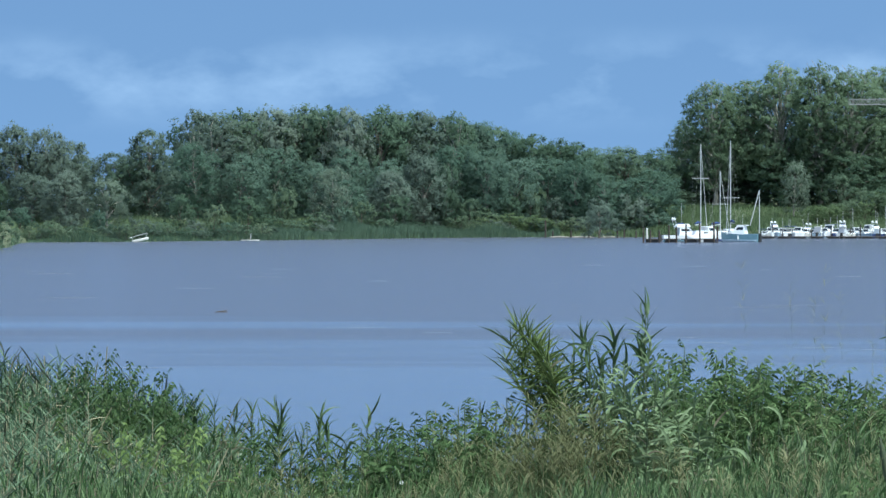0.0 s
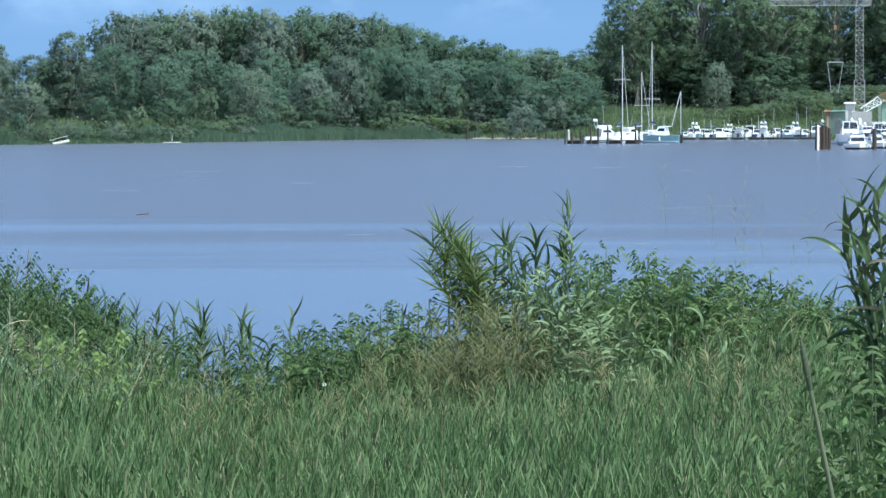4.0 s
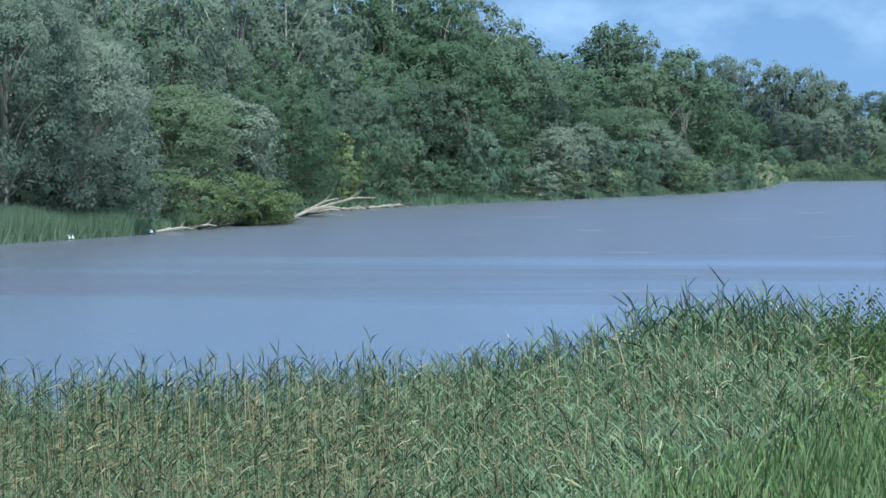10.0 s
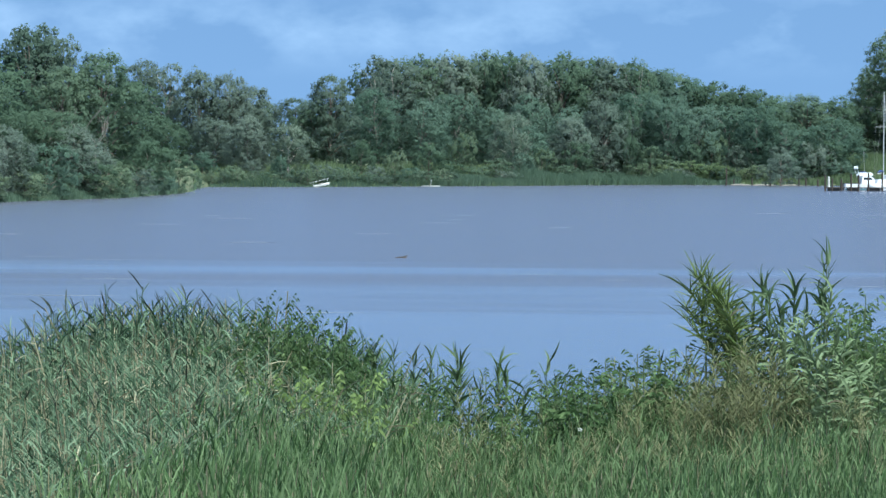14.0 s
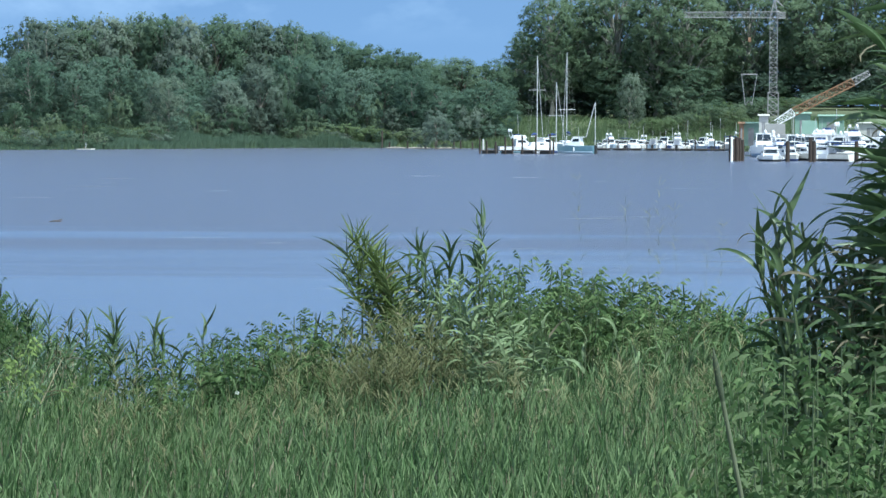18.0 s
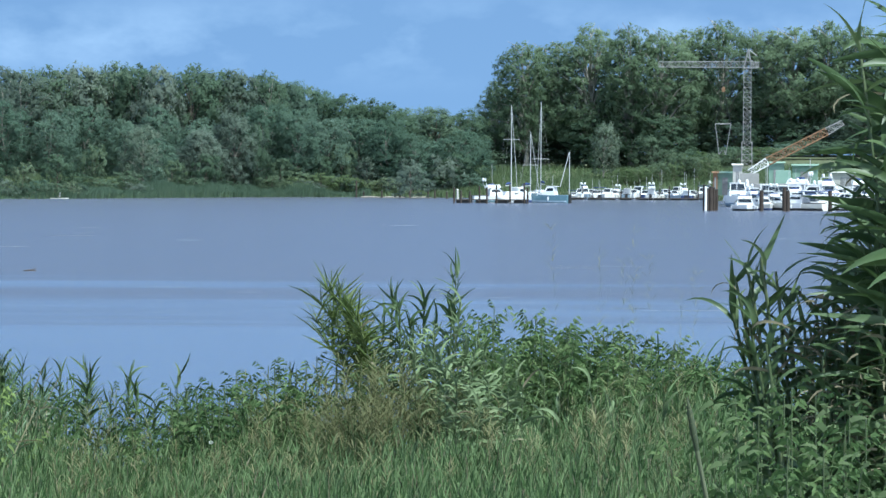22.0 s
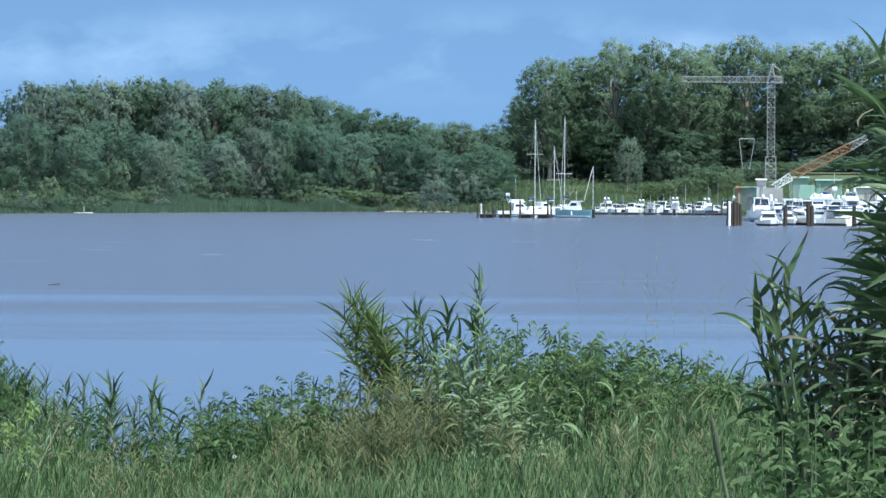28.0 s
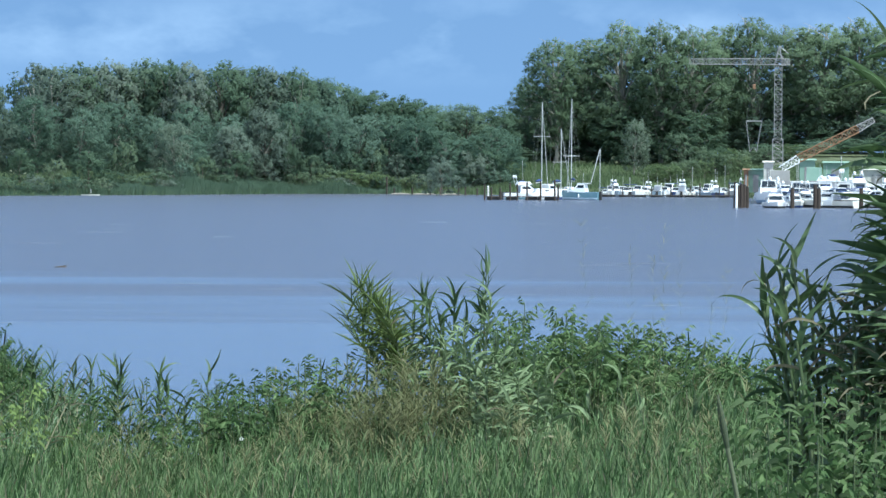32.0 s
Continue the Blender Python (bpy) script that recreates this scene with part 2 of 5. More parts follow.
def tri_mesh(name, V, F, mats, index=None, smooth=False, normals=None):
    me = bpy.data.meshes.new(name)
    V, F = np.asarray(V, np.float32), np.asarray(F, np.int32)
    me.vertices.add(len(V))
    me.vertices.foreach_set("co", V.ravel())
    me.loops.add(F.size)
    me.loops.foreach_set("vertex_index", F.ravel())
    me.polygons.add(len(F))
    me.polygons.foreach_set("loop_start", np.arange(len(F), dtype=np.int32) * F.shape[1])
    me.polygons.foreach_set("loop_total", np.full(len(F), F.shape[1], np.int32))
    for m in mats:
        me.materials.append(m)
    if index is not None:
        me.polygons.foreach_set("material_index", np.asarray(index, np.int32))
    me.polygons.foreach_set("use_smooth", np.full(len(F), smooth or normals is not None))
    me.update(calc_edges=True)
    if normals is not None:
        me.normals_split_custom_set_from_vertices(normals.tolist())
    return me


def tube(points, radii, sides=5):
    """Vertices and quads of a tapered tube along points."""
    V, F = [], []
    pts = [Vector(p) for p in points]
    for i, p in enumerate(pts):
        d = (pts[min(i + 1, len(pts) - 1)] - pts[max(i - 1, 0)]).normalized()
        a = d.orthogonal().normalized()
        b = d.cross(a)
        for k in range(sides):
            t = 2 * math.pi * k / sides
            V.append(p + (a * math.cos(t) + b * math.sin(t)) * radii[i])
    for i in range(len(pts) - 1):
        for k in range(sides):
            q = (k + 1) % sides
            F.append((i * sides + k, i * sides + q, (i + 1) * sides + q, (i + 1) * sides + k))
    return [tuple(v) for v in V], F


def join_quads(pieces):
    V, F = [], []
    for v, f in pieces:
        o = len(V)
        V += v
        F += [tuple(i + o for i in q) for q in f]
    return V, F


def thing(name, x, y, z, label, category, group="", kind=""):
    e = new(name)
    e.empty_display_size = 0.2
    e.location = (x, y, z)
    return tagged(e, label, category, group, kind)


def child(name, me, parent, label=""):
    ob = new(name, me)
    ob.parent = parent
    if label:
        ob["label"] = label
    return ob


def part(name, bm, material, parent, label=""):
    """Links a bmesh as one mesh object under a thing."""
    me = bpy.data.meshes.new(name)
    bm.to_mesh(me)
    bm.free()
    me.materials.append(material)
    return child(name, me, parent, label)


# ---------------------------------------------------------------- ground and river
FAR_U = [-9000, -1500, -1343, -1113, -940, -835, -805, -603, -353, -103, 0, 22, 40, 250, 500, 800, 965, 1135, 1270, 1568, 1700, 2000, 9000]
FAR_D = [144, 152, 156, 169, 190, 194, 226, 253, 278, 310, 345, 366, 416, 423, 440, 471, 480, 478, 476, 472, 395, 390, 380]


def far_edge(u):
    return float(np.interp(u, FAR_U, FAR_D))


def near_edge(u):
    return 33.5 + 0.8 * math.sin(u / 90.0) + 0.5 * math.sin(u / 37.0)


def near_ground(d):
    return float(np.interp(d, [0, 4, 16, 30, 34], [2.9, 2.8, 1.0, 0.25, 0.0]))


def far_ground(u, over):
    """Height of the far land, over metres behind its waterline."""
    low = np.interp(over, [-12, -3, 0, 4, 15, 36, 60], [-1.5, -0.5, 0.03, 0.5, 1.1, 2.5, 2.6])
    high = np.interp(over, [-12, -3, 0, 4, 12, 40, 60, 110], [-1.5, -0.6, 0.03, 0.9, 1.6, 4.2, 4.7, 7.2])
    k = min(max((u - 1080) / 90, 0), 1)
    return float(low * (1 - k) + high * k)


def build_ground():
    us = list(np.linspace(-1700, 2250, 240))
    step = 2 * math.pi * K
    us = list(np.linspace(2250 - step, -1700, 60)[:-1]) + us
    V, rings = [], 30
    for u in us:
        ne, fe = near_edge(u), far_edge(u)
        ds = [0.3, 2, 4, 7, 10, 13, 16, 20, 24, 28, 31, ne, ne + 1.5, ne + 4, ne + 8]
        zs = [near_ground(d) for d in ds[:11]] + [0.0, -0.3, -0.9, -1.5]
        ds += [fe - 12, fe - 3, fe, fe + 1, fe + 2.5, fe + 4, fe + 8, fe + 15, fe + 28, fe + 45, fe + 70, fe + 150, fe + 400, 1600, 4500]
        zs += [far_ground(u, d - fe) for d in ds[15:28]] + [1.6, 2.0]
        for d, z in zip(ds, zs):
            x, y = place(u, d)
            V.append((x, y, z + 0.12 * noise.noise((x * 0.3, y * 0.3, 0)) * (0.2 < z)))
    n, F = len(us), []
    for i in range(n):
        j = (i + 1) % n
        for k in range(rings - 1):
            F.append((i * rings + k, j * rings + k, j * rings + k + 1, i * rings + k + 1))
    c = len(V)
    me = bpy.data.meshes.new("ground")
    V.append((0, 0, 2.9))
    me.from_pydata(V, [], F + [(c, ((i + 1) % n) * rings, i * rings) for i in range(n)])
    me.materials.append(SOIL)
    me.update()
    tagged(new("ground", me), "grassy river banks of dark green-brown soil", "ground", kind="structure")
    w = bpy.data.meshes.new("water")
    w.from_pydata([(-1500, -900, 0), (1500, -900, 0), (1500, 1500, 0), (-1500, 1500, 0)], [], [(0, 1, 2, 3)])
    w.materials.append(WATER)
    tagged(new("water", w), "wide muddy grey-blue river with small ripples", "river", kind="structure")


build_ground()


# ---------------------------------------------------------------- trees
def leaf_cloud(rng, lobes, per_m2, size, gap=0.35, droop=0.2):
    """Leaves on the uneven shells of many lobes (centre, radii); none deep inside a neighbouring lobe."""
    P, N = [], []
    C, R = np.array([c for c, _ in lobes]), np.array([r for _, r in lobes])
    for k, (c, r) in enumerate(zip(C, R)):
        area = 4 * math.pi * (r[0] * r[1] * r[2]) ** (2 / 3)
        subs = max(10, int(area / 1.5))
        s = rng.normal(size=(subs, 3))
        s /= np.linalg.norm(s, axis=1)[:, None]
        s = s[(rng.random(subs) > gap * 0.6) | (s[:, 2] > 0.3)]
        n_leaf = int(area * per_m2)
        pick = rng.integers(0, len(s), n_leaf)
        sub_r = 0.20 + 0.22 * rng.random(len(s))
        q = rng.normal(size=(n_leaf, 3))
        q /= np.linalg.norm(q, axis=1)[:, None]
        q *= (rng.random(n_leaf) ** 0.4)[:, None] * sub_r[pick][:, None]
        reach = 0.76 + 0.30 * rng.random(len(s))
        loc = s[pick] * reach[pick][:, None] + q
        at = c + loc * r
        near = np.linalg.norm((at[:, None] - C[None]) / R[None], axis=2)
        near[:, k] = 9
        keep = near.min(1) > 0.62
        P.append(at[keep])
        N.append((q / sub_r[pick][:, None] * 0.8 + s[pick] * 0.9)[keep])
    P, N = np.concatenate(P), np.concatenate(N)
    whole = (P - C.mean(0)) / (np.ptp(C, axis=0) + 2 * R.max())
    whole /= np.linalg.norm(whole, axis=1)[:, None] + 1e-6
    soft = N / np.linalg.norm(N, axis=1)[:, None] + 0.8 * whole + rng.normal(size=N.shape) * 0.16 + (0, 0, 0.15)
    N = N + rng.normal(size=N.shape) * 0.45 + (0, 0, 0.25)
    N /= np.linalg.norm(N, axis=1)[:, None]
    A = np.cross(N, rng.normal(size=N.shape))
    A /= np.linalg.norm(A, axis=1)[:, None]
    A[:, 2] -= droop
    B = np.cross(N, A)
    s = (size * (0.6 + 0.8 * rng.random(len(P))))[:, None]
    V = np.stack([P - A * s * 0.5 + B * s * 0.26, P - A * s * 0.4 - B * s * 0.36, P + A * s * 0.6], 1).reshape(-1, 3)
    V[:, 2] = np.maximum(V[:, 2], 0.05)
    F = np.arange(len(V)).reshape(-1, 3)
    soft /= np.linalg.norm(soft, axis=1)[:, None]
    return V, F, np.repeat(soft, 3, 0)


def tree_kind(seed, h, w, bole, lobes, per_m2, size, leaf, bark, slim=1.0, top_bare=0, lobe=1.0, fine=1.0):
    """Meshes of a tree h high and w wide: trunk, limbs, crown. bole: where the crown starts, as a share of h."""
    rng = np.random.default_rng(seed)
    tr_top = h * (0.62 + 0.1 * rng.random())
    bend = rng.normal(size=2) * 0.035 * h
    trunk = [(bend[0] * t * t, bend[1] * t * t, tr_top * t - 0.3) for t in np.linspace(0, 1, 6)]
    r0 = 0.018 * h * slim + 0.05
    tv, tf = tube(trunk, [r0 * (1.25 if i == 0 else 1 - 0.14 * i) for i in range(6)], 7)
    L, limbs = [], []
    for i in range(lobes):
        t = (i + 0.5) / lobes
        z = h * (bole + (0.93 - bole) * t)
        span = w * 0.5 * math.sin(math.pi * min(max(0.12 + 0.8 * t ** 0.8, 0), 1)) ** 0.7
        a = i * 2.4 + rng.random() * 0.8
        rr = span * (0.45 + 0.45 * rng.random()) * (1 if i < lobes - 1 else 0.15)
        r = w * (0.17 + 0.09 * rng.random()) * lobe
        c = (math.cos(a) * rr + bend[0], math.sin(a) * rr + bend[1], min(z, h - r * 0.8))
        L.append((c, (r, r, r * (0.75 + 0.35 * rng.random()))))
        start = Vector(trunk[min(5, max(1, int(5 * (z * 0.75) / tr_top)))])
        mid = start.lerp(Vector(c), 0.5) + Vector((0, 0, 0.05 * h))
        limbs.append(tube([start, mid, c], [r0 * 0.42, r0 * 0.28, r0 * 0.08], 5))
    for i in range(top_bare):
        c = L[-1 - i % len(L)][0]
        tip = Vector(c) + Vector((rng.normal() * 0.12 * w, rng.normal() * 0.12 * w, 0.09 * h))
        limbs.append(tube([c, tip], [r0 * 0.2, 0.02], 4))
    V, F, N = leaf_cloud(rng, L, per_m2 * 2.2 * fine ** 2, size * 0.7 / fine)
    lv, lf = join_quads([(tv, tf)] + limbs)
    return tri_mesh("trunk", lv, lf, [bark], smooth=True), tri_mesh("crown", V, F, [leaf], normals=N), h, w


def plant_tree(kind, u, d, top, width, ground, label, name="tree", category="tree", group=""):
    """A tree whose top shows at elevation top (bearing units) and that is width units wide."""
    tm, cm, h, w = kind
    x, y = place(u, d)
    hz = height(top, d) - ground
    e = thing(name, x, y, ground, label, category, group)
    sx = width / K * d / w
    e.scale = (sx, sx, hz / h)
    e.rotation_euler = (0, 0, random.random() * 6.28)
    child("trunk", tm, e)
    child("crown", cm, e)
    return e


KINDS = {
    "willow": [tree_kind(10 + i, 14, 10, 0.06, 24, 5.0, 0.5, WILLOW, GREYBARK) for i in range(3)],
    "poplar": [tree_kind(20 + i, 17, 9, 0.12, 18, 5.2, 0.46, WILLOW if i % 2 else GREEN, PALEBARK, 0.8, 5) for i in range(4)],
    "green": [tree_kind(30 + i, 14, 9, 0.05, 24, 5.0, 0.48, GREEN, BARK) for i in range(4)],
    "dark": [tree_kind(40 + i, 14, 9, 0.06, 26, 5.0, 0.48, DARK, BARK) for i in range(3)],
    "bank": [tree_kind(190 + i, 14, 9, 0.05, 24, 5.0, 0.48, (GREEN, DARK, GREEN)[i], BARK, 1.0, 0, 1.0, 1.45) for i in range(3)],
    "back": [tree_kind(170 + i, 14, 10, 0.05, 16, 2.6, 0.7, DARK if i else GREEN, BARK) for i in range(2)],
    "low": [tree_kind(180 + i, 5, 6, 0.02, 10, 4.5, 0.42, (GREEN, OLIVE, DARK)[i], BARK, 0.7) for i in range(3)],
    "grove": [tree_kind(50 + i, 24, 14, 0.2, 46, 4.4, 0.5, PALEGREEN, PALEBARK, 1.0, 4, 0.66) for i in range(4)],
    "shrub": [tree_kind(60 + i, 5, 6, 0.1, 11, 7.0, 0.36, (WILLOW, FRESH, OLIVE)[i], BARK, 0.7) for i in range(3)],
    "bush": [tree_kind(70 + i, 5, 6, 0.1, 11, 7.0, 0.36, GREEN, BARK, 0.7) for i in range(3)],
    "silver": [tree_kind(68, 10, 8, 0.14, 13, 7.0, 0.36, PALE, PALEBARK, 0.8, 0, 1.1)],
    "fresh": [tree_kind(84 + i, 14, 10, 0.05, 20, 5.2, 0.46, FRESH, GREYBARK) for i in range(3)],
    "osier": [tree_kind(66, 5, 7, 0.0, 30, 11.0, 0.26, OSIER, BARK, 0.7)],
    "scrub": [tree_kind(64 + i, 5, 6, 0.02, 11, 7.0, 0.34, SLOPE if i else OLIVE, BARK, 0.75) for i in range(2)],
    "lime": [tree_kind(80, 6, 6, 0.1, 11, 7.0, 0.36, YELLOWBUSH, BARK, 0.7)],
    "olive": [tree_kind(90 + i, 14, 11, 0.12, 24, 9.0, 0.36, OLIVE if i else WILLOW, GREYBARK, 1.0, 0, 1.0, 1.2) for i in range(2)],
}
LABELS = {
    "bank": "dense green broadleaf tree on the wooded bank",
    "back": "dark green broadleaf tree deep in the woods",
    "low": "low dark green bush at the far waterline",
    "silver": "silvery pale willow standing before darker woods",
    "fresh": "fresh mid-green broadleaf tree in the far woods",
    "osier": "dense yellow-olive osier overhanging the water",
    "scrub": "rounded olive-green scrub on the embankment slope",
    "willow": "grey-green willow with a rounded leafy crown", "poplar": "tall pale poplar with airy grey-green foliage",
    "green": "mid-green broadleaf tree in the bank woods", "dark": "dark green broadleaf tree standing above the woods",
    "grove": "very tall tree with open crown behind the marina", "shrub": "rounded grey-green willow shrub at the water's edge",
    "bush": "low green bush on the river bank", "lime": "yellow-green leafy bush on the river bank", "olive": "olive-grey willow leaning over the bank",
}


def woods(kind, u, d, top, width, group=""):
    e = random.choice(KINDS[kind])
    g = far_ground(u, d - far_edge(u)) if d > far_edge(u) else 0.1
    plant_tree(e, u, d, top, width, g, LABELS[kind], "shrub" if kind in ("shrub", "bush", "lime", "scrub", "osier", "low") else "tree",
               "shrub" if kind in ("shrub", "bush", "lime", "scrub", "osier", "low") else "tree", group)


def row(kinds, u0, u1, step, d, tops, width, jitter=10, group=""):
    """Trees side by side from bearing u0 to u1; tops: (bearing, elevation) pairs."""
    u = u0
    while u <= u1:
        top = float(np.interp(u, [t[0] for t in tops], [t[1] for t in tops]))
        woods(random.choice(kinds), u, (far_edge(u) - d if d < 0 else d) + random.uniform(-6, 6), top + random.uniform(-jitter, jitter), width * random.uniform(0.85, 1.2), group)
        u += step * random.uniform(0.8, 1.2)


# far woods across the river
SKY = [(-160, 165), (0, 158), (100, 135), (150, 100), (200, 92), (300, 100), (350, 165), (480, 174), (620, 172), (800, 166), (830, 150), (960, 128), (1000, 112), (1170, 100)]
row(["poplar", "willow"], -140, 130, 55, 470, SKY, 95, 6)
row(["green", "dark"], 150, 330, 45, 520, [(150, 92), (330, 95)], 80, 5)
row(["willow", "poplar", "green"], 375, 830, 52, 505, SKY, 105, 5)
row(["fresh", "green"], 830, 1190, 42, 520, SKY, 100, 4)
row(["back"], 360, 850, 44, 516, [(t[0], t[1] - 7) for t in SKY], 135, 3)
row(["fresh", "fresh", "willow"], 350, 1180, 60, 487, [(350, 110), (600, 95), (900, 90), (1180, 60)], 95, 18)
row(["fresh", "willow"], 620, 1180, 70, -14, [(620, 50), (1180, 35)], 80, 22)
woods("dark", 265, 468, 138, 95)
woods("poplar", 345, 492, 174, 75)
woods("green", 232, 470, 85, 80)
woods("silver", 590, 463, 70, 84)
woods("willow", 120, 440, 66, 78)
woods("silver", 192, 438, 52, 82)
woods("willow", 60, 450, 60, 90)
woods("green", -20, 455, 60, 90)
for u, d, top, width in (
        (320, 445, 22, 62), (440, 446, 18, 70), (500, 458, 36, 60), (180, 428, -6, 48), (860, 474, -2, 90), (940, 472, 40, 60), (1060, 464, 12, 80), (700, 466, 20, 60),
        (790, 470, 70, 46), (1120, 484, 20, 70), (40, 432, 0, 60), (380, 446, 5, 50), (985, 486, 15, 60), (640, 462, 10, 60), (560, 456, -8, 60), (750, 476, 5, 60),
        (1010, 488, 0, 70), (1090, 486, 0, 70), (830, 478, 15, 60), (600, 458, 0, 50), (900, 482, 20, 60), (470, 446, -12, 70), (1150, 486, 25, 70), (130, 430, -12, 50),
        (925, 482, -10, 60), (1165, 484, -10, 60)):
    woods(random.choice(["shrub", "bush", "shrub"]), u, max(d, far_edge(u) + (9 if top > -14 else 3)) if u < 960 else d, top, width)
for u, d, top, width in (
        (250, 430, -18, 60), (90, 426, -22, 50), (215, 427, -30, 44), (290, 434, -25, 60), (345, 438, -22, 50), (410, 440, -25, 50), (520, 448, -22, 60), (575, 452, -28, 50),
        (680, 464, -20, 55), (735, 470, -25, 50), (815, 476, -15, 60), (880, 478, -22, 55), (955, 484, -22, 50), (1040, 484, -18, 60), (1110, 484, -15, 60)):
    woods(random.choice(["shrub", "bush", "shrub"]), u, max(d, far_edge(u) + (9 if top > -14 else 3)) if u < 960 else d, top, width)


for k, u in enumerate(np.arange(30, 490, 15.0)):
    woods("low", float(u) + random.uniform(-5, 5), far_edge(u) + random.uniform(0.8, 3.0), random.uniform(-38, -24), random.uniform(26, 44))
for u, top, width in ((862, -14, 60), (905, -8, 70), (948, -12, 60), (990, -20, 50), (1020, -16, 60), (842, -24, 40)):
    woods("scrub", u, far_edge(u) + 4, top, width)
row(["back"], 820, 1200, 40, 545, [(t[0], t[1] - 14) for t in SKY], 115, 4)

# grove behind the marina
GROVE = [(1180, 120), (1240, 215), (1330, 225), (1400, 262), (1700, 258), (2000, 255)]
woods("grove", 1212, 534, 158, 80)
row(["grove"], 1266, 2050, 62, 532, GROVE, 150, 14)
row(["back"], 1215, 2050, 55, 560, [(1215, 95), (1300, 150), (2050, 160)], 115, 20)
row(["dark", "green"], 1190, 2050, 62, 528, [(1180, 45), (1320, 70), (2050, 80)], 100, 34)
row(["scrub"], 1440, 1720, 22, 492, [(1430, -2), (1480, 8), (1560, 24), (1720, 22)], 48, 4)
row(["scrub"], 1490, 1760, 36, 502, [(1490, 14), (1560, 34), (1760, 40)], 66, 6)
for u, top in ((1700, 40), (1745, 52), (1790, 50), (1835, 55), (1900, 50)):
    woods("bush", u, 510, top, 95)
woods("silver", 1402, 500, 80, 54)
woods("bush", 1485, 516, 55, 70)
for u, top, width in ((1560, 30, 80), (1640, 40, 90), (1720, 45, 90), (1800, 45, 90), (1880, 45, 90), (1530, 10, 70), (1600, 5, 70)):
    woods(random.choice(["shrub", "bush"]), u, 505, top, width)

# wooded bank, coming nearer
row(["back"], -1420, -330, 62, -46, [(-1400, 300), (-620, 285), (-470, 210), (-330, 150)], 190, 12)
row(["poplar"], -1420, -470, 80, -34, [(-1400, 330), (-620, 315), (-470, 245)], 190, 12)
row(["bank"], -1420, -330, 75, -24, [(-1400, 215), (-700, 180), (-480, 215), (-330, 140)], 180, 15)
row(["bank"], -960, -220, 70, -15, [(-960, 110), (-480, 100), (-220, 90)], 150, 25)
woods("dark", -262, 345, 222, 150)
woods("dark", -225, 348, 205, 120)
woods("back", -250, 352, 205, 150)
woods("green", -205, 336, 150, 130)
woods("green", -130, 340, 168, 160)
woods("green", -80, 352, 120, 130)
woods("olive", -1330, 164, 300, 330)
woods("olive", -1190, 170, 205, 290)
woods("olive", -1040, 190, 115, 250)
woods("willow", -920, 204, 95, 180)
for kind, u, over, top, width in (
        ("osier", -940, 0.6, -42, 200), ("osier", -1005, 1.5, -44, 150), ("osier", -872, 0.3, -70, 120), ("shrub", -1230, 9, 10, 190), ("shrub", -1060, 4, -30, 170), ("bush", -960, 3, -50, 200),
        ("shrub", -1130, 5, -10, 150), ("bush", -880, 3, -70, 150), ("shrub", -1000, 5, -20, 150), ("shrub", -820, 6, 35, 120), ("lime", -755, 4.5, 30, 135), ("bush", -680, 6, 40, 110),
        ("bush", -790, 6, 0, 100), ("bush", -720, 5, -20, 90)):
    woods(kind, u, far_edge(u) + over, top, width)
for kind, u, over, top, width in (
        ("bush", -620, 5, 20, 110), ("shrub", -482, 4, 28, 90), ("bush", -560, 4, -20, 110), ("bush", -440, 4, 0, 90), ("shrub", -400, 3, -25, 120), ("willow", -300, 5, 45, 115),
        ("willow", -350, 5, 40, 110), ("shrub", -230, 3, 10, 110), ("shrub", -270, 2, -30, 100), ("shrub", -340, 2, -30, 100), ("bush", -520, 3, -40, 90), ("bush", -640, 3, -50, 80)):
    woods(kind, u, far_edge(u) + over, top, width)
for kind, u, over, top, width in (
        ("willow", -190, 7, 45, 110), ("shrub", -120, 3, -12, 110), ("bush", -160, 3, -20, 100), ("shrub", -75, 2, -30, 90), ("shrub", -35, 2, -32, 70), ("scrub", 0, 0.5, -26, 72),
        ("bush", -60, 8, 20, 100), ("bush", -20, 10, 5, 90)):
    woods(kind, u, far_edge(u) + over, top, width)


# ---------------------------------------------------------------- reeds and grasses as stuff
def strip(base, way, out, length, width, bend, segs=2, roll=0.0):
    """A bent leaf: rows of two vertices and a tip. roll turns its face about its own length."""
    V, F = [], []
    way = np.array(way, float)
    way /= np.linalg.norm(way)
    side = np.cross(way, out)
    side /= np.linalg.norm(side) + 1e-9
    face = np.cross(side, way)
    side = side * math.cos(roll) + face * math.sin(roll)
    p, d = np.array(base, float), way
    for i in range(segs):
        w = width * (0.6 + 0.4 * min(1, i)) * (1 - 0.2 * i)
        V += [p - side * w / 2, p + side * w / 2]
        p = p + d * length / segs
        d = d + np.array((out[0] * 0.25, out[1] * 0.25, -1.0)) * bend / segs
        d /= np.linalg.norm(d)
    V.append(p)
    for i in range(segs - 1):
        a = 2 * i
        F += [(a, a + 1, a + 3), (a, a + 3, a + 2)]
    a = 2 * (segs - 1)
    F.append((a, a + 1, a + 2))
    return np.array(V), np.array(F)


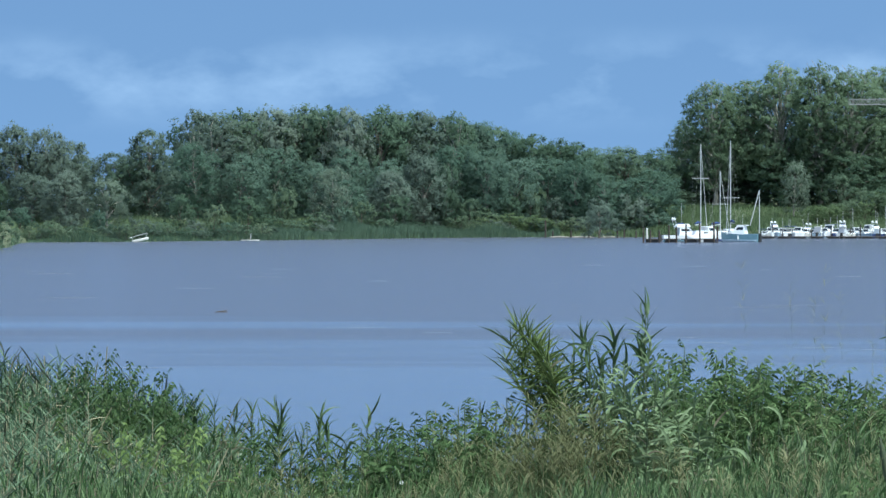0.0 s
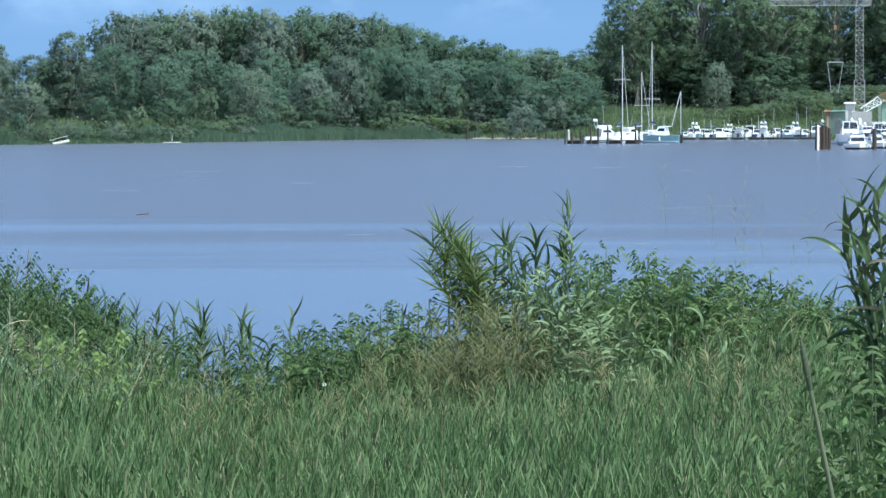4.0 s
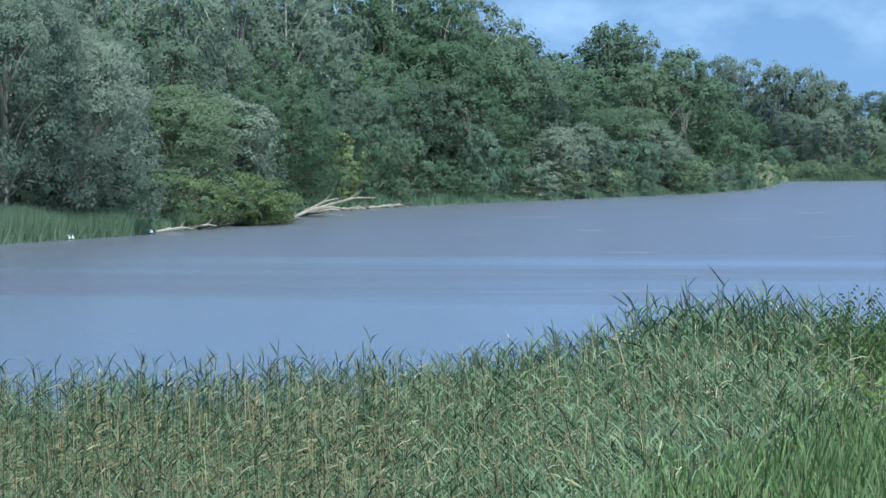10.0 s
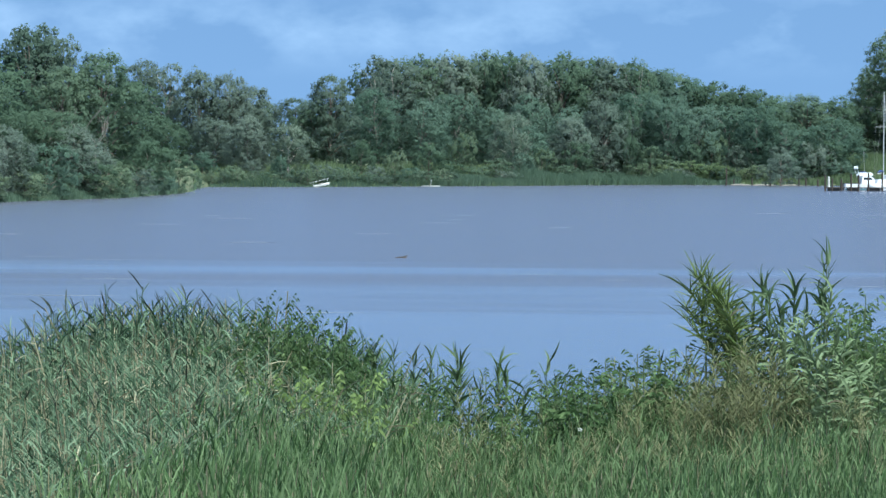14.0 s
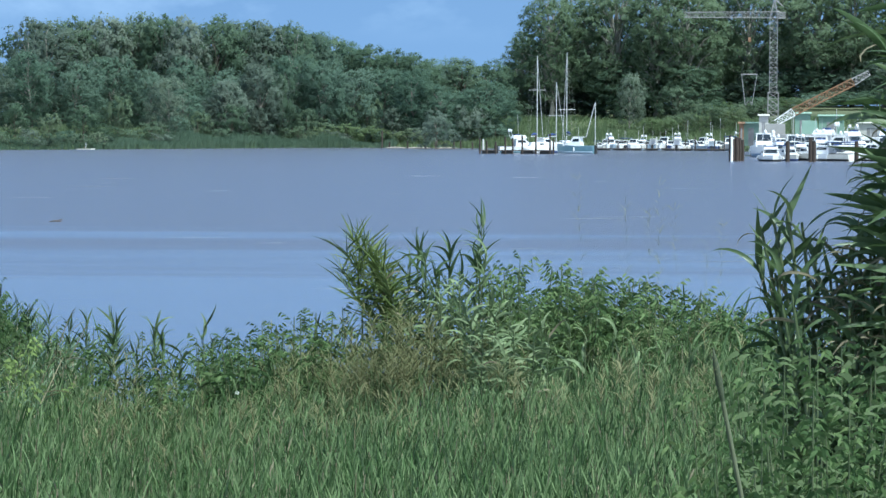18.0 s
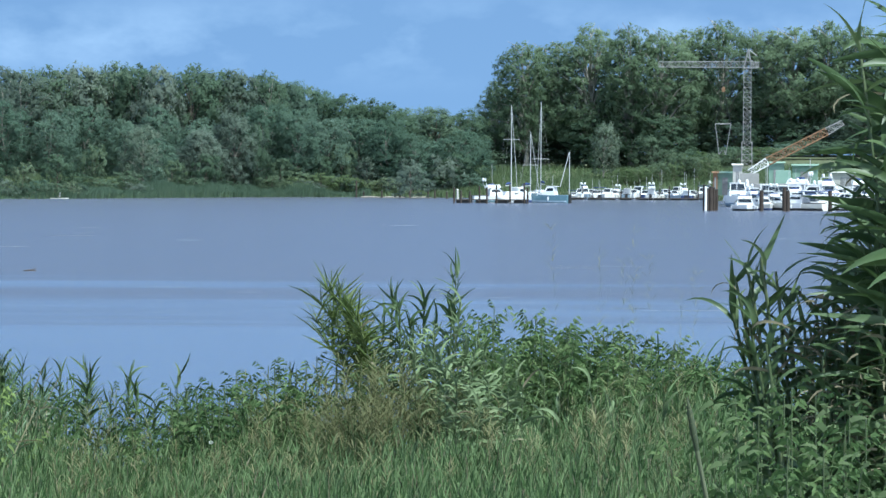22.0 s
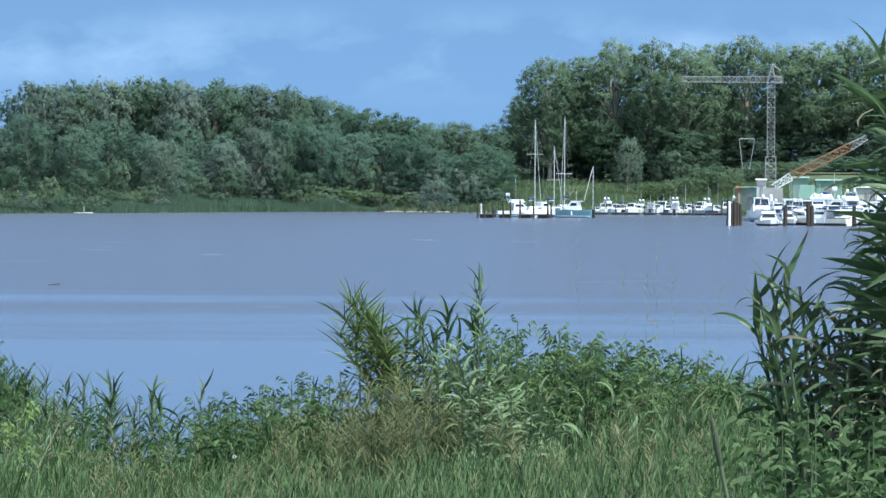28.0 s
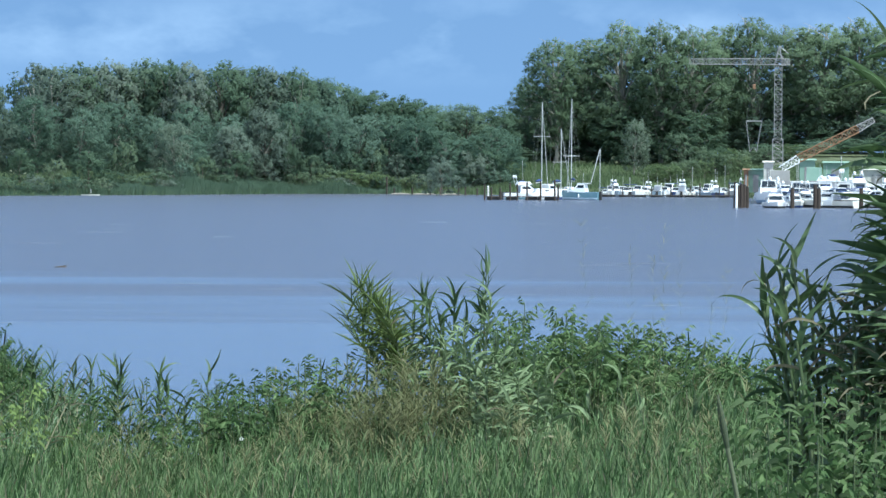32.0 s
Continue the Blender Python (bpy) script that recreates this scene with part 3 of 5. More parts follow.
def reed_template(rng, h, leaves, leaf_len, leaf_w, bend, plume, dead, rise, low=0.4, segs=3, stem_r=0.004):
    """One reed: stem, two ranks of leaves, plume. rise: how steeply leaves leave the stem. Materials: 0 leaf, 1 dry, 2 plume."""
    Vs, Fs, M, o = [], [], [], 0
    lean = rng.normal(size=2) * 0.06 * h + np.array((-0.05, 0)) * h

    def add(v, f, m):
        nonlocal o
        Vs.append(v), Fs.append(f + o), M.append(np.full(len(f), m))
        o += len(v)

    def at(t):
        return np.array((lean[0] * t * t, lean[1] * t * t, h * t))
    sv = np.concatenate([at(t) + np.array([(math.cos(a), math.sin(a), 0) for a in (0, 2.1, 4.2)]) * stem_r * (1.2 - 0.8 * t) for t in (0, 1)])
    sf = [(k, (k + 1) % 3, 3 + k) for k in range(3)] + [((k + 1) % 3, 3 + (k + 1) % 3, 3 + k) for k in range(3)]
    add(sv, np.array(sf), 1 if rng.random() < dead * 1.6 else 0)
    for i in range(leaves):
        t = low + (0.99 - low) * (i + rng.random() * 0.6) / leaves
        a = (i % 2) * math.pi + rng.normal() * 0.55
        out = np.array((math.cos(a), math.sin(a), 0))
        steep = rise * (0.5 + rng.random()) + 1.1 * max(0, t - 0.86) / 0.13
        dry = rng.random() < dead * 1.5 * (1.3 - t)
        add(*strip(at(t), out + np.array((0, 0, steep - (0.6 if dry else 0))), out, leaf_len * (0.65 + 0.7 * rng.random()), leaf_w * (0.7 + 0.5 * rng.random()), bend * (0.3 + 1.2 * rng.random()), segs, rng.choice((-1, 1)) * rng.uniform(0.4, 1.4)), 1 if dry else 0)
    if plume:
        tilt = rng.uniform(0.2, 0.9)
        for k in range(2):
            add(*strip(at(0.99), np.array((-tilt, rng.normal() * 0.2, 1.0)), np.array((-1.0, 0.1, 0)), rng.uniform(0.06, 0.09), rng.uniform(0.006, 0.008), 0.3, 3, k * 1.5), 2)
    return np.concatenate(Vs), np.concatenate(Fs), np.concatenate(M)


def scatter(name, templates, spots, mats, label, category):
    """spots: rows of x, y, z, scale, turn. One object of kind stuff."""
    rng = np.random.default_rng(len(spots))
    Vs, Fs, Ms, o = [], [], [], 0
    pick = rng.integers(0, len(templates), len(spots))
    for k, (tv, tf, tm) in enumerate(templates):
        s = spots[pick == k]
        if not len(s):
            continue
        c, n = np.cos(s[:, 4])[:, None], np.sin(s[:, 4])[:, None]
        x, y, z = tv.T[:, None, :] * s[:, 3][None, :, None]
        V = np.stack([x * c - y * n + s[:, :1], x * n + y * c + s[:, 1:2], z + s[:, 2:3]], -1)
        Vs.append(V.reshape(-1, 3))
        Fs.append((tf[None] + (np.arange(len(s)) * len(tv))[:, None, None]).reshape(-1, 3) + o)
        Ms.append(np.tile(tm, len(s)))
        o += len(s) * len(tv)
    me = tri_mesh(name, np.concatenate(Vs), np.concatenate(Fs), mats, np.concatenate(Ms))
    return tagged(new(name, me), label, category, kind="stuff")


# line of the plant tops along the near bank
TOP_U = [-1700, -1343, -940, -540, -340, -165, -40, 120, 200, 280, 380, 480, 560, 640, 720, 800, 900, 1200, 1300, 1420, 1500, 1604, 2200]
TOP_E = [-400, -398, -385, -375, -350, -300, -280, -285, -300, -320, -375, -395, -420, -425, -405, -370, -345, -325, -325, -325, -335, -340, -335]


def near_top(u):
    return float(np.interp(u, TOP_U, TOP_E))


def spots_for(rng, n, u0, u1, d0, d1, drop, low=0.9, lift=0.0, sway=0.8):
    """Random places on the near bank; each plant's height follows the line of tops, less drop at the nearer rows."""
    out = []
    for _ in range(n):
        u, d = rng.uniform(u0, u1), math.sqrt(rng.uniform(d0 * d0, d1 * d1))
        d = min(d, near_edge(u) - 0.3)
        x, y = place(u, d)
        g = near_ground(d) - 0.05
        dip = 45 * math.exp(-(((u - 1120) / 330) ** 4)) + 22 * math.exp(-(((u - 200) / 80) ** 2))
        e = near_top(u) - dip - drop * (33.0 - d) + lift + rng.normal() * 12 + 34 * noise.noise((x * 0.9, y * 0.9, 7.0)) + (rng.uniform(8, 34) if d > 27 and rng.random() < 0.12 else 0)
        hh = max(low, height(e, d) - g)
        out.append((x, y, g, hh, rng.normal() * sway))
    return np.array(out)


def behind_line(spots, shift, keep):
    """Keeps the spots on one side of the slanting border between old reeds and young ones."""
    u = 784 + K * np.arctan2(spots[:, 0], spots[:, 1])
    d = np.hypot(spots[:, 0], spots[:, 1])
    edge = np.interp(u, [-250, -78, 188, 465, 700], [14.0, 17.2, 23.5, 28.0, 29.5]) + 1.3 * np.sin(spots[:, 0] * 2.1 + spots[:, 1] * 0.9)
    side = edge + shift - d
    return spots[side * keep > 0]


rng = np.random.default_rng(5)
REEDS = [reed_template(rng, 1.0, 22, 0.076, 0.0068, 0.7, False, 0.19, 0.5, 0.45, 2) for i in range(14)]
DRY = [reed_template(rng, 1.0, 21, 0.076, 0.0064, 0.8, False, 0.40, 0.42, 0.45, 2) for i in range(12)]
YOUNG = [reed_template(rng, 1.0, 15, 0.092, 0.0076, 0.5, False, 0.04, 2.3, 0.45, 2) for i in range(14)]
STALK = [reed_template(rng, 1.0, 2, 0.12, 0.009, 1.0, i % 3 == 0, 1.0, 0.5, 0.6, 3, 0.0055) for i in range(8)]
for v, _, _ in STALK:
    v[:, 0] += v[:, 2] * rng.normal() * 0.3
scatter("dry_reed_bed", DRY, spots_for(rng, 4300, -1650, -360, 15.5, 33, 16), [REED, STRAW, PLUME], "dense common reeds with many dry tan leaves", "reeds")
scatter("reed_bed", REEDS, behind_line(spots_for(rng, 4600, -620, 440, 15.5, 33, 16), -0.6, -1), [REED, STRAW, PLUME], "dense grey-green common reeds with dry tan leaves", "reeds")
scatter("dry_stalks", STALK, behind_line(spots_for(rng, 420, -1650, 300, 16, 32, 16, lift=30, sway=2.0), 0.0, -1), [STRAW, STRAW, PLUME], "old straw-coloured reed stalks among the green ones", "reeds")
TALL = [reed_template(rng, 1.0, 11, 0.062, 0.0068, 0.8, i % 5 < 2, 0.03, 0.8, 0.62) for i in range(10)]
scatter("tall_reeds", TALL, spots_for(rng, 560, -1650, 330, 28.5, 33, 13, lift=10), [REED, DEAD, PLUME], "taller reeds with slim dark plumes above the bed", "reeds")
scatter("crest_reeds", TALL, spots_for(rng, 90, -210, 60, 29, 32.5, 13, lift=26), [REED, DEAD, PLUME], "highest reeds of the bed with drooping plumes", "reeds")
FRINGE = [reed_template(rng, 1.0, 9, 0.13, 0.010, 0.6, i % 8 == 0, 0.05, 1.1) for i in range(8)]
scatter("reed_fringe", FRINGE, spots_for(rng, 800, 230, 2200, 28, 33, 14), [GRASS, DEAD, PLUME], "thin fringe of common reeds at the water's edge", "reeds")
scatter("young_reeds", YOUNG, behind_line(spots_for(rng, 11000, -260, 2200, 15.5, 29.5, 17, sway=1.4), 0.6, 1), [GRASS, DEAD, PLUME], "fresh green young reeds with long upright blades", "reeds")


def far_blades(name, u0, u1, depth, n, h, label, wide=0.12, blade=None, uneven=1.3):
    r = np.random.default_rng(n)
    u, over = r.uniform(u0, u1, n), r.uniform(-0.6, depth, n)
    base = np.array([(*place(a, far_edge(a) + b), far_ground(a, b)) for a, b in zip(u, over)])
    a = r.uniform(0, 6.28, n)
    clump = np.array([noise.noise((float(q[0]) * 0.11, float(q[1]) * 0.11, 3.0)) for q in base])
    w, hh = wide * r.uniform(0.6, 1.3, n), h * r.uniform(0.55, 1.1, n) * np.clip(0.85 + uneven * clump, 0.3, 1.45)
    side = np.stack([np.cos(a), np.sin(a), 0 * a], 1) * w[:, None]
    tip = base + np.stack([r.normal(size=n) * 0.3 * h / 2, r.normal(size=n) * 0.3, hh], 1)
    V = np.stack([base - side, base + side, tip], 1).reshape(-1, 3)
    tagged(new(name, tri_mesh(name, V, np.arange(len(V)).reshape(-1, 3), [blade or FARREED])), label, "reeds", kind="stuff")


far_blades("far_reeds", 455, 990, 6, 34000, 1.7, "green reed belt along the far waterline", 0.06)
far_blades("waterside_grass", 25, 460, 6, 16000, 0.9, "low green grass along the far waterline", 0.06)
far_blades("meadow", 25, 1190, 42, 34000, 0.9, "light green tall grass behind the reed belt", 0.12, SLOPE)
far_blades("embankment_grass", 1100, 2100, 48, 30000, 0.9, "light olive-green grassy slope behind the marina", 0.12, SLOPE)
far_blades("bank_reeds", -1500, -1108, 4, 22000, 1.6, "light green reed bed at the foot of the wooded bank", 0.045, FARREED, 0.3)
far_blades("bank_grass", -1110, 10, 5, 20000, 0.9, "grass and weeds along the wooded bank", 0.06)


# ---------------------------------------------------------------- marina
WHITE = surface("white_gelcoat", (0.72, 0.72, 0.71), (0.84, 0.84, 0.83), 1.2, 0.35, 0, 0.02)
CREAM = surface("cream_gelcoat", (0.55, 0.53, 0.47), (0.68, 0.66, 0.6), 1.2, 0.4, 0, 0.02)
GREYBLUE = surface("grey_blue_hull", (0.20, 0.27, 0.34), (0.29, 0.36, 0.43), 1.5, 0.4, 0, 0.03)
TEAL = surface("teal_hull", (0.10, 0.19, 0.235), (0.15, 0.25, 0.295), 1.5, 0.45, 0, 0.03)
NAVY = surface("navy_canvas", (0.02, 0.04, 0.12), (0.04, 0.07, 0.2), 2, 0.8, 0, 0.1)
GLASS = surface("tinted_glass", (0.01, 0.015, 0.02), (0.03, 0.04, 0.05), 1, 0.08, 0, 0)
ALU = surface("mast_aluminium", (0.50, 0.50, 0.48), (0.64, 0.64, 0.61), 2, 0.4, 0.2, 0.02)
STEEL = surface("galvanised_steel", (0.27, 0.26, 0.25), (0.42, 0.41, 0.39), 3, 0.5, 0.3, 0.05)
ORANGE = surface("orange_paint", (0.21, 0.115, 0.055), (0.29, 0.165, 0.085), 1.5, 0.5, 0, 0.05)
SHEDGREEN = surface("green_sheet_metal", (0.22, 0.34, 0.26), (0.30, 0.42, 0.33), 1, 0.5, 0, 0.05)
PILEWOOD = surface("pile_timber", (0.03, 0.022, 0.017), (0.075, 0.052, 0.038), 3, 0.9, 0, 0.5, (1, 1, 0.2))
DECKWOOD = surface("pontoon_planks", (0.05, 0.042, 0.036), (0.10, 0.088, 0.075), 2, 0.9, 0, 0.3, (0.2, 3, 1))
DRIFT = surface("driftwood", (0.21, 0.185, 0.15), (0.40, 0.365, 0.31), 3, 0.9, 0, 0.4)
SHADEWETWOOD = surface("shaded_wet_wood", (0.045, 0.035, 0.028), (0.085, 0.065, 0.05), 4, 0.6)
BLACK = surface("black_rubber", (0.015, 0.015, 0.015), (0.04, 0.04, 0.04), 4, 0.7, 0, 0.1)
CONCRETE = surface("quay_concrete", (0.30, 0.29, 0.27), (0.42, 0.41, 0.38), 0.8, 0.9, 0, 0.3)


def mesh_of(name, V, F, material, smooth=False):
    me = bpy.data.meshes.new(name)
    me.from_pydata(V, [], F)
    me.materials.append(material)
    for p in me.polygons:
        p.use_smooth = smooth
    me.update()
    return me


def box(x0, x1, y0, y1, z0, z1, taper=0.0):
    a, b = taper * (x1 - x0) / 2, taper * (y1 - y0) / 2
    V = [(x0, y0, z0), (x1, y0, z0), (x1, y1, z0), (x0, y1, z0), (x0 + a, y0 + b, z1), (x1 - a, y0 + b, z1), (x1 - a, y1 - b, z1), (x0 + a, y1 - b, z1)]
    return V, [(3, 2, 1, 0), (4, 5, 6, 7), (0, 1, 5, 4), (1, 2, 6, 5), (2, 3, 7, 6), (3, 0, 4, 7)]


def solid(name, boxes, material, parent, label="", bevel=0.03):
    V, F = join_quads(boxes)
    bm = bmesh.new()
    vs = [bm.verts.new(v) for v in V]
    for f in F:
        bm.faces.new([vs[i] for i in f])
    if bevel:
        bmesh.ops.bevel(bm, geom=bm.edges[:], offset=bevel, segments=1, affect="EDGES")
    return part(name, bm, material, parent, label)


def hull(length, beam, free, draft, bow=0.5, stern=0.8):
    """A boat's hull along x, bow at +x: lofted sections with sheer and flare."""
    V, F, n = [], [], 11
    for i in range(n):
        t = i / (n - 1)
        x = (t - 0.5) * length
        wide = beam / 2 * (stern + (1 - stern) * min(1, t * 3)) * (1 - max(0, (t - bow) / (1 - bow)) ** 2.2) + 0.02
        top = free * (1 + 0.45 * max(0, t - 0.35) ** 1.5)
        rake = 0.12 * length * max(0, t - 0.7)
        V += [(x + rake, -wide, top), (x + rake * 0.6, -wide * 0.9, top * 0.35), (x, -wide * 0.55, -draft * 0.6), (x, 0, -draft),
              (x, wide * 0.55, -draft * 0.6), (x + rake * 0.6, wide * 0.9, top * 0.35), (x + rake, wide, top)]
    for i in range(n - 1):
        for k in range(6):
            a = i * 7 + k
            F.append((a, a + 1, a + 8, a + 7))
        F.append((i * 7 + 6, i * 7, i * 7 + 7, i * 7 + 13))
    F.append(tuple(range(6, -1, -1)))
    F.append(tuple(range((n - 1) * 7, n * 7)))
    return V, F


def rod(a, b, r, sides=6):
    return tube([a, b], [r, r], sides)


def rods(name, list_of, material, parent, label=""):
    V, F = join_quads(list_of)
    return child(name, mesh_of(name, V, F, material, True), parent, label)


def loft(name, profile, L, z, h, half_low, half_top, material, parent, label=""):
    """A body with the given side profile (shares of length and height) that narrows upwards."""
    V, n = [], len(profile)
    for s in (-1, 1):
        V += [(px * L, s * (half_low + (half_top - half_low) * pz), z + pz * h) for px, pz in profile]
    F = [tuple(range(n)), tuple(range(2 * n - 1, n - 1, -1))] + [(i, n + i, n + (i + 1) % n, (i + 1) % n) for i in range(n)]
    return child(name, mesh_of(name, V, F, material), parent, label)


def motor_boat(x, y, turn, length, label, hull_mat=WHITE, tall=1.0, canvas=None, fly=False, mast=0.0):
    e = thing("motor_boat", x, y, 0.0, label, "boat", "boats in the marina")
    e.rotation_euler = (0, 0, turn)
    L, B = length, length * 0.34
    child("hull", mesh_of("hull", *hull(L, B, 0.11 * L * tall, 0.3), hull_mat), e)
    z = 0.11 * L * tall
    # dark stripe in place of the shadow along the hull's waterline
    child("boot_stripe", mesh_of("boot_stripe", *hull(L * 0.995, B * 0.935, 0.034 * L * tall, 0.3), random.choice([NAVY, BLACK, TEAL, GREYBLUE]), True), e, "dark stripe painted for the waterline shadow")
    # dark slab on the deck stands in for the cockpit's shaded inside
    solid("cockpit_shade", [box(-0.46 * L, -0.14 * L, -B * 0.33, B * 0.33, z - 0.02, z + 0.012 * L)], random.choice([BLACK, GREYBLUE, DECKWOOD]), e, "dark slab for the shaded cockpit", 0.01)
    h = 0.13 * L * tall
    wb, wt = B * 0.37, B * 0.27
    cabin = loft("cabin", [(-0.16, 0), (-0.13, 0.95), (0.06, 1.0), (0.16, 0.42), (0.36, 0.02)], L, z - 0.01, h, wb, wt, WHITE, e)
    loft("windscreen", [(0.075, 0.93), (0.152, 0.5), (0.165, 0.5), (0.088, 0.95)], L, z, h, wb * 0.86, wt * 0.9, GLASS, cabin, "raked dark windscreen")
    for s in (-1, 1):
        V, F = box(-0.11 * L, 0.09 * L, -0.012, 0.012, z + h * 0.5, z + h * 0.82)
        lean = (wb - wt) / h
        V = [(vx - (0.05 * L if vx > 0 and vz > z + h * 0.6 else 0), vy + s * (wb - lean * (vz - z) + 0.005), vz) for vx, vy, vz in V]
        child("side_window", mesh_of("side_window", V, F, GLASS), cabin)
    solid("roof", [box(-0.2 * L, 0.07 * L, -wt * 1.05, wt * 1.05, z + h * 0.97, z + h * 1.05)], WHITE, e)
    for s in (-1, 1):
        rods("rail", [rod((0.2 * L, s * B * 0.42, z + 0.06 * L), (0.5 * L, s * 0.1, z + 0.11 * L), 0.025), rod((0.2 * L, s * B * 0.42, z), (0.2 * L, s * B * 0.42, z + 0.06 * L), 0.02),
                      rod((0.38 * L, s * B * 0.3, z), (0.38 * L, s * B * 0.28, z + 0.09 * L), 0.02)], STEEL, e)
        child("fender", mesh_of("fender", *tube([(0, s * B * 0.52, z * 0.3), (0, s * B * 0.54, z * 0.5), (0, s * B * 0.52, z * 0.85)], [0.06, 0.12, 0.06], 7), WHITE, True), e)
    if fly:
        bridge = solid("flybridge", [box(-0.2 * L, 0.1 * L, -B * 0.3, B * 0.3, z + h * 1.05, z + h * 1.45, 0.22)], WHITE, e)
        solid("fly_seat", [box(-0.14 * L, -0.04 * L, -B * 0.18, B * 0.18, z + h * 1.4, z + h * 1.62, 0.1)], NAVY, bridge, "dark seat on the flybridge")
        rods("radar_arch", [rod((-0.18 * L, -B * 0.3, z + 0.13 * L), (-0.24 * L, -B * 0.25, z + 0.3 * L), 0.03), rod((-0.18 * L, B * 0.3, z + 0.13 * L), (-0.24 * L, B * 0.25, z + 0.3 * L), 0.03),
                            rod((-0.24 * L, -B * 0.25, z + 0.3 * L), (-0.24 * L, B * 0.25, z + 0.3 * L), 0.03)], WHITE, e)
        for s in (-1, 1):
            child("radar_dome", mesh_of("radar_dome", *tube([(-0.24 * L, s * B * 0.16, z + 0.3 * L), (-0.24 * L, s * B * 0.16, z + 0.315 * L), (-0.24 * L, s * B * 0.16, z + 0.345 * L), (-0.24 * L, s * B * 0.16, z + 0.36 * L)], [0.15, 0.2, 0.16, 0.04], 8), WHITE, True), e)
    if canvas:
        solid("bimini", [box(-0.46 * L, -0.14 * L, -B * 0.4, B * 0.4, z + 0.17 * L, z + 0.185 * L)], canvas, e, "canvas bimini top")
        for s in (-1, 1):
            rods("bimini_pole", [rod((-0.42 * L, s * B * 0.38, z), (-0.42 * L, s * B * 0.38, z + 0.17 * L), 0.025)], STEEL, e)
    else:
        solid("outboard", [box(-0.57 * L, -0.5 * L, -0.22, 0.22, -0.1, z * 1.15, 0.2)], BLACK, e, "black outboard motor")
    if mast:
        rods("antenna", [rod((-0.05 * L, 0.1, z + 0.12 * L), (-0.07 * L, 0.1, z + 0.12 * L + mast), 0.022)], ALU, e)
    return e


def sailing_boat(x, y, turn, length, top, label, hull_mat, spreaders=(0.4,), furled=True):
    """top: height of the masthead over the water."""
    e = thing("sailing_boat", x, y, 0.0, label, "sailboat", "sailboats at the pontoon")
    e.rotation_euler = (0, 0, turn)
    L, B, z = length, length * 0.3, 0.1 * length
    child("hull", mesh_of("hull", *hull(L, B, z, 0.4, 0.4, 0.6), hull_mat, True), e)
    solid("coachroof", [box(-0.1 * L, 0.22 * L, -B * 0.28, B * 0.28, z, z + 0.55, 0.15)], WHITE, e)
    solid("porthole", [box(-0.06 * L, 0.16 * L, -B * 0.285, B * 0.285, z + 0.2, z + 0.38)], GLASS, e, "dark strip of portholes", 0.01)
    mast = child("mast", mesh_of("mast", *tube([(0.08 * L, 0, z), (0.08 * L, 0, top)], [0.07, 0.05], 8), ALU, True), e, "tall white mast")
    child("boom", mesh_of("boom", *tube([(0.07 * L, 0, z + 1.4), (-0.3 * L, 0, z + 1.3)], [0.07, 0.06], 7), ALU, True), mast)
    if furled:
        child("furled_sail", mesh_of("furled_sail", *tube([(0.05 * L, 0, z + 1.62), (-0.1 * L, 0, z + 1.66), (-0.29 * L, 0, z + 1.5)], [0.1, 0.17, 0.08], 7), NAVY, True), e, "furled sail in a blue cover")
    for k in spreaders:
        zz = z + (top - z) * k
        child("spreader", mesh_of("spreader", *tube([(0.08 * L, -1.15, zz), (0.08 * L, 1.15, zz)], [0.035, 0.035], 5), ALU, True), mast)
        for s in (-1, 1):
            child("shroud", mesh_of("shroud", *tube([(0.08 * L, s * B * 0.45, z), (0.08 * L, s * 1.1, zz), (0.08 * L, 0, top - 0.3)], [0.008, 0.008, 0.008], 4), STEEL, True), mast)
    child("forestay", mesh_of("forestay", *tube([(0.5 * L, 0, z * 1.2), (0.09 * L, 0, top - 0.2)], [0.045, 0.03], 5), ALU, True), e, "forestay with a rolled white sail")
    child("backstay", mesh_of("backstay", *tube([(-0.5 * L, 0, z), (0.08 * L, 0, top)], [0.008, 0.008], 4), STEEL, True), e)
    return e


def mooring_pile(u, d, top, r, mat=PILEWOOD, label="dark brown timber mooring pile in the water"):
    x, y = place(u, d)
    e = thing("mooring_pile", x, y, -1.2, label, "pile", "mooring piles of the marina")
    post = child("post", mesh_of("post", *tube([(0, 0, 0), (0.03, 0, top * 0.6 + 0.7), (0.02, 0.02, top + 1.2)], [r * 1.08, r, r * 0.92], 9), mat, True), e)
    child("cap", mesh_of("cap", *tube([(0.02, 0.02, top + 1.19), (0.02, 0.02, top + 1.24), (0.02, 0.02, top + 1.3)], [r * 1.05, r * 1.0, 0.02], 9), BLACK if mat is PILEWOOD else WHITE, True), post)


def pontoon(u0, u1, d, z, label):
    """A floating walkway seen from its side."""
    (x0, y0), (x1, y1) = place(u0, d), place(u1, d)
    e = thing("pontoon", (x0 + x1) / 2, (y0 + y1) / 2, 0, label, "pontoon")
    e.rotation_euler = (0, 0, math.atan2(y1 - y0, x1 - x0))
    L = math.hypot(x1 - x0, y1 - y0)
    n = max(2, int(L / 2.4))
    for i in range(n):
        c = -L / 2 + (i + 0.5) * L / n
        solid("float", [box(c - 0.8, c + 0.8, -0.8, 0.8, -0.3, z - 0.12)], BLACK, e, "", 0.05)
        solid("deck_board", [box(c - L / n / 2 + 0.02, c + L / n / 2 - 0.02, -1.0, 1.0, z - 0.12, z)], DECKWOOD, e, "", 0.02)
    return e


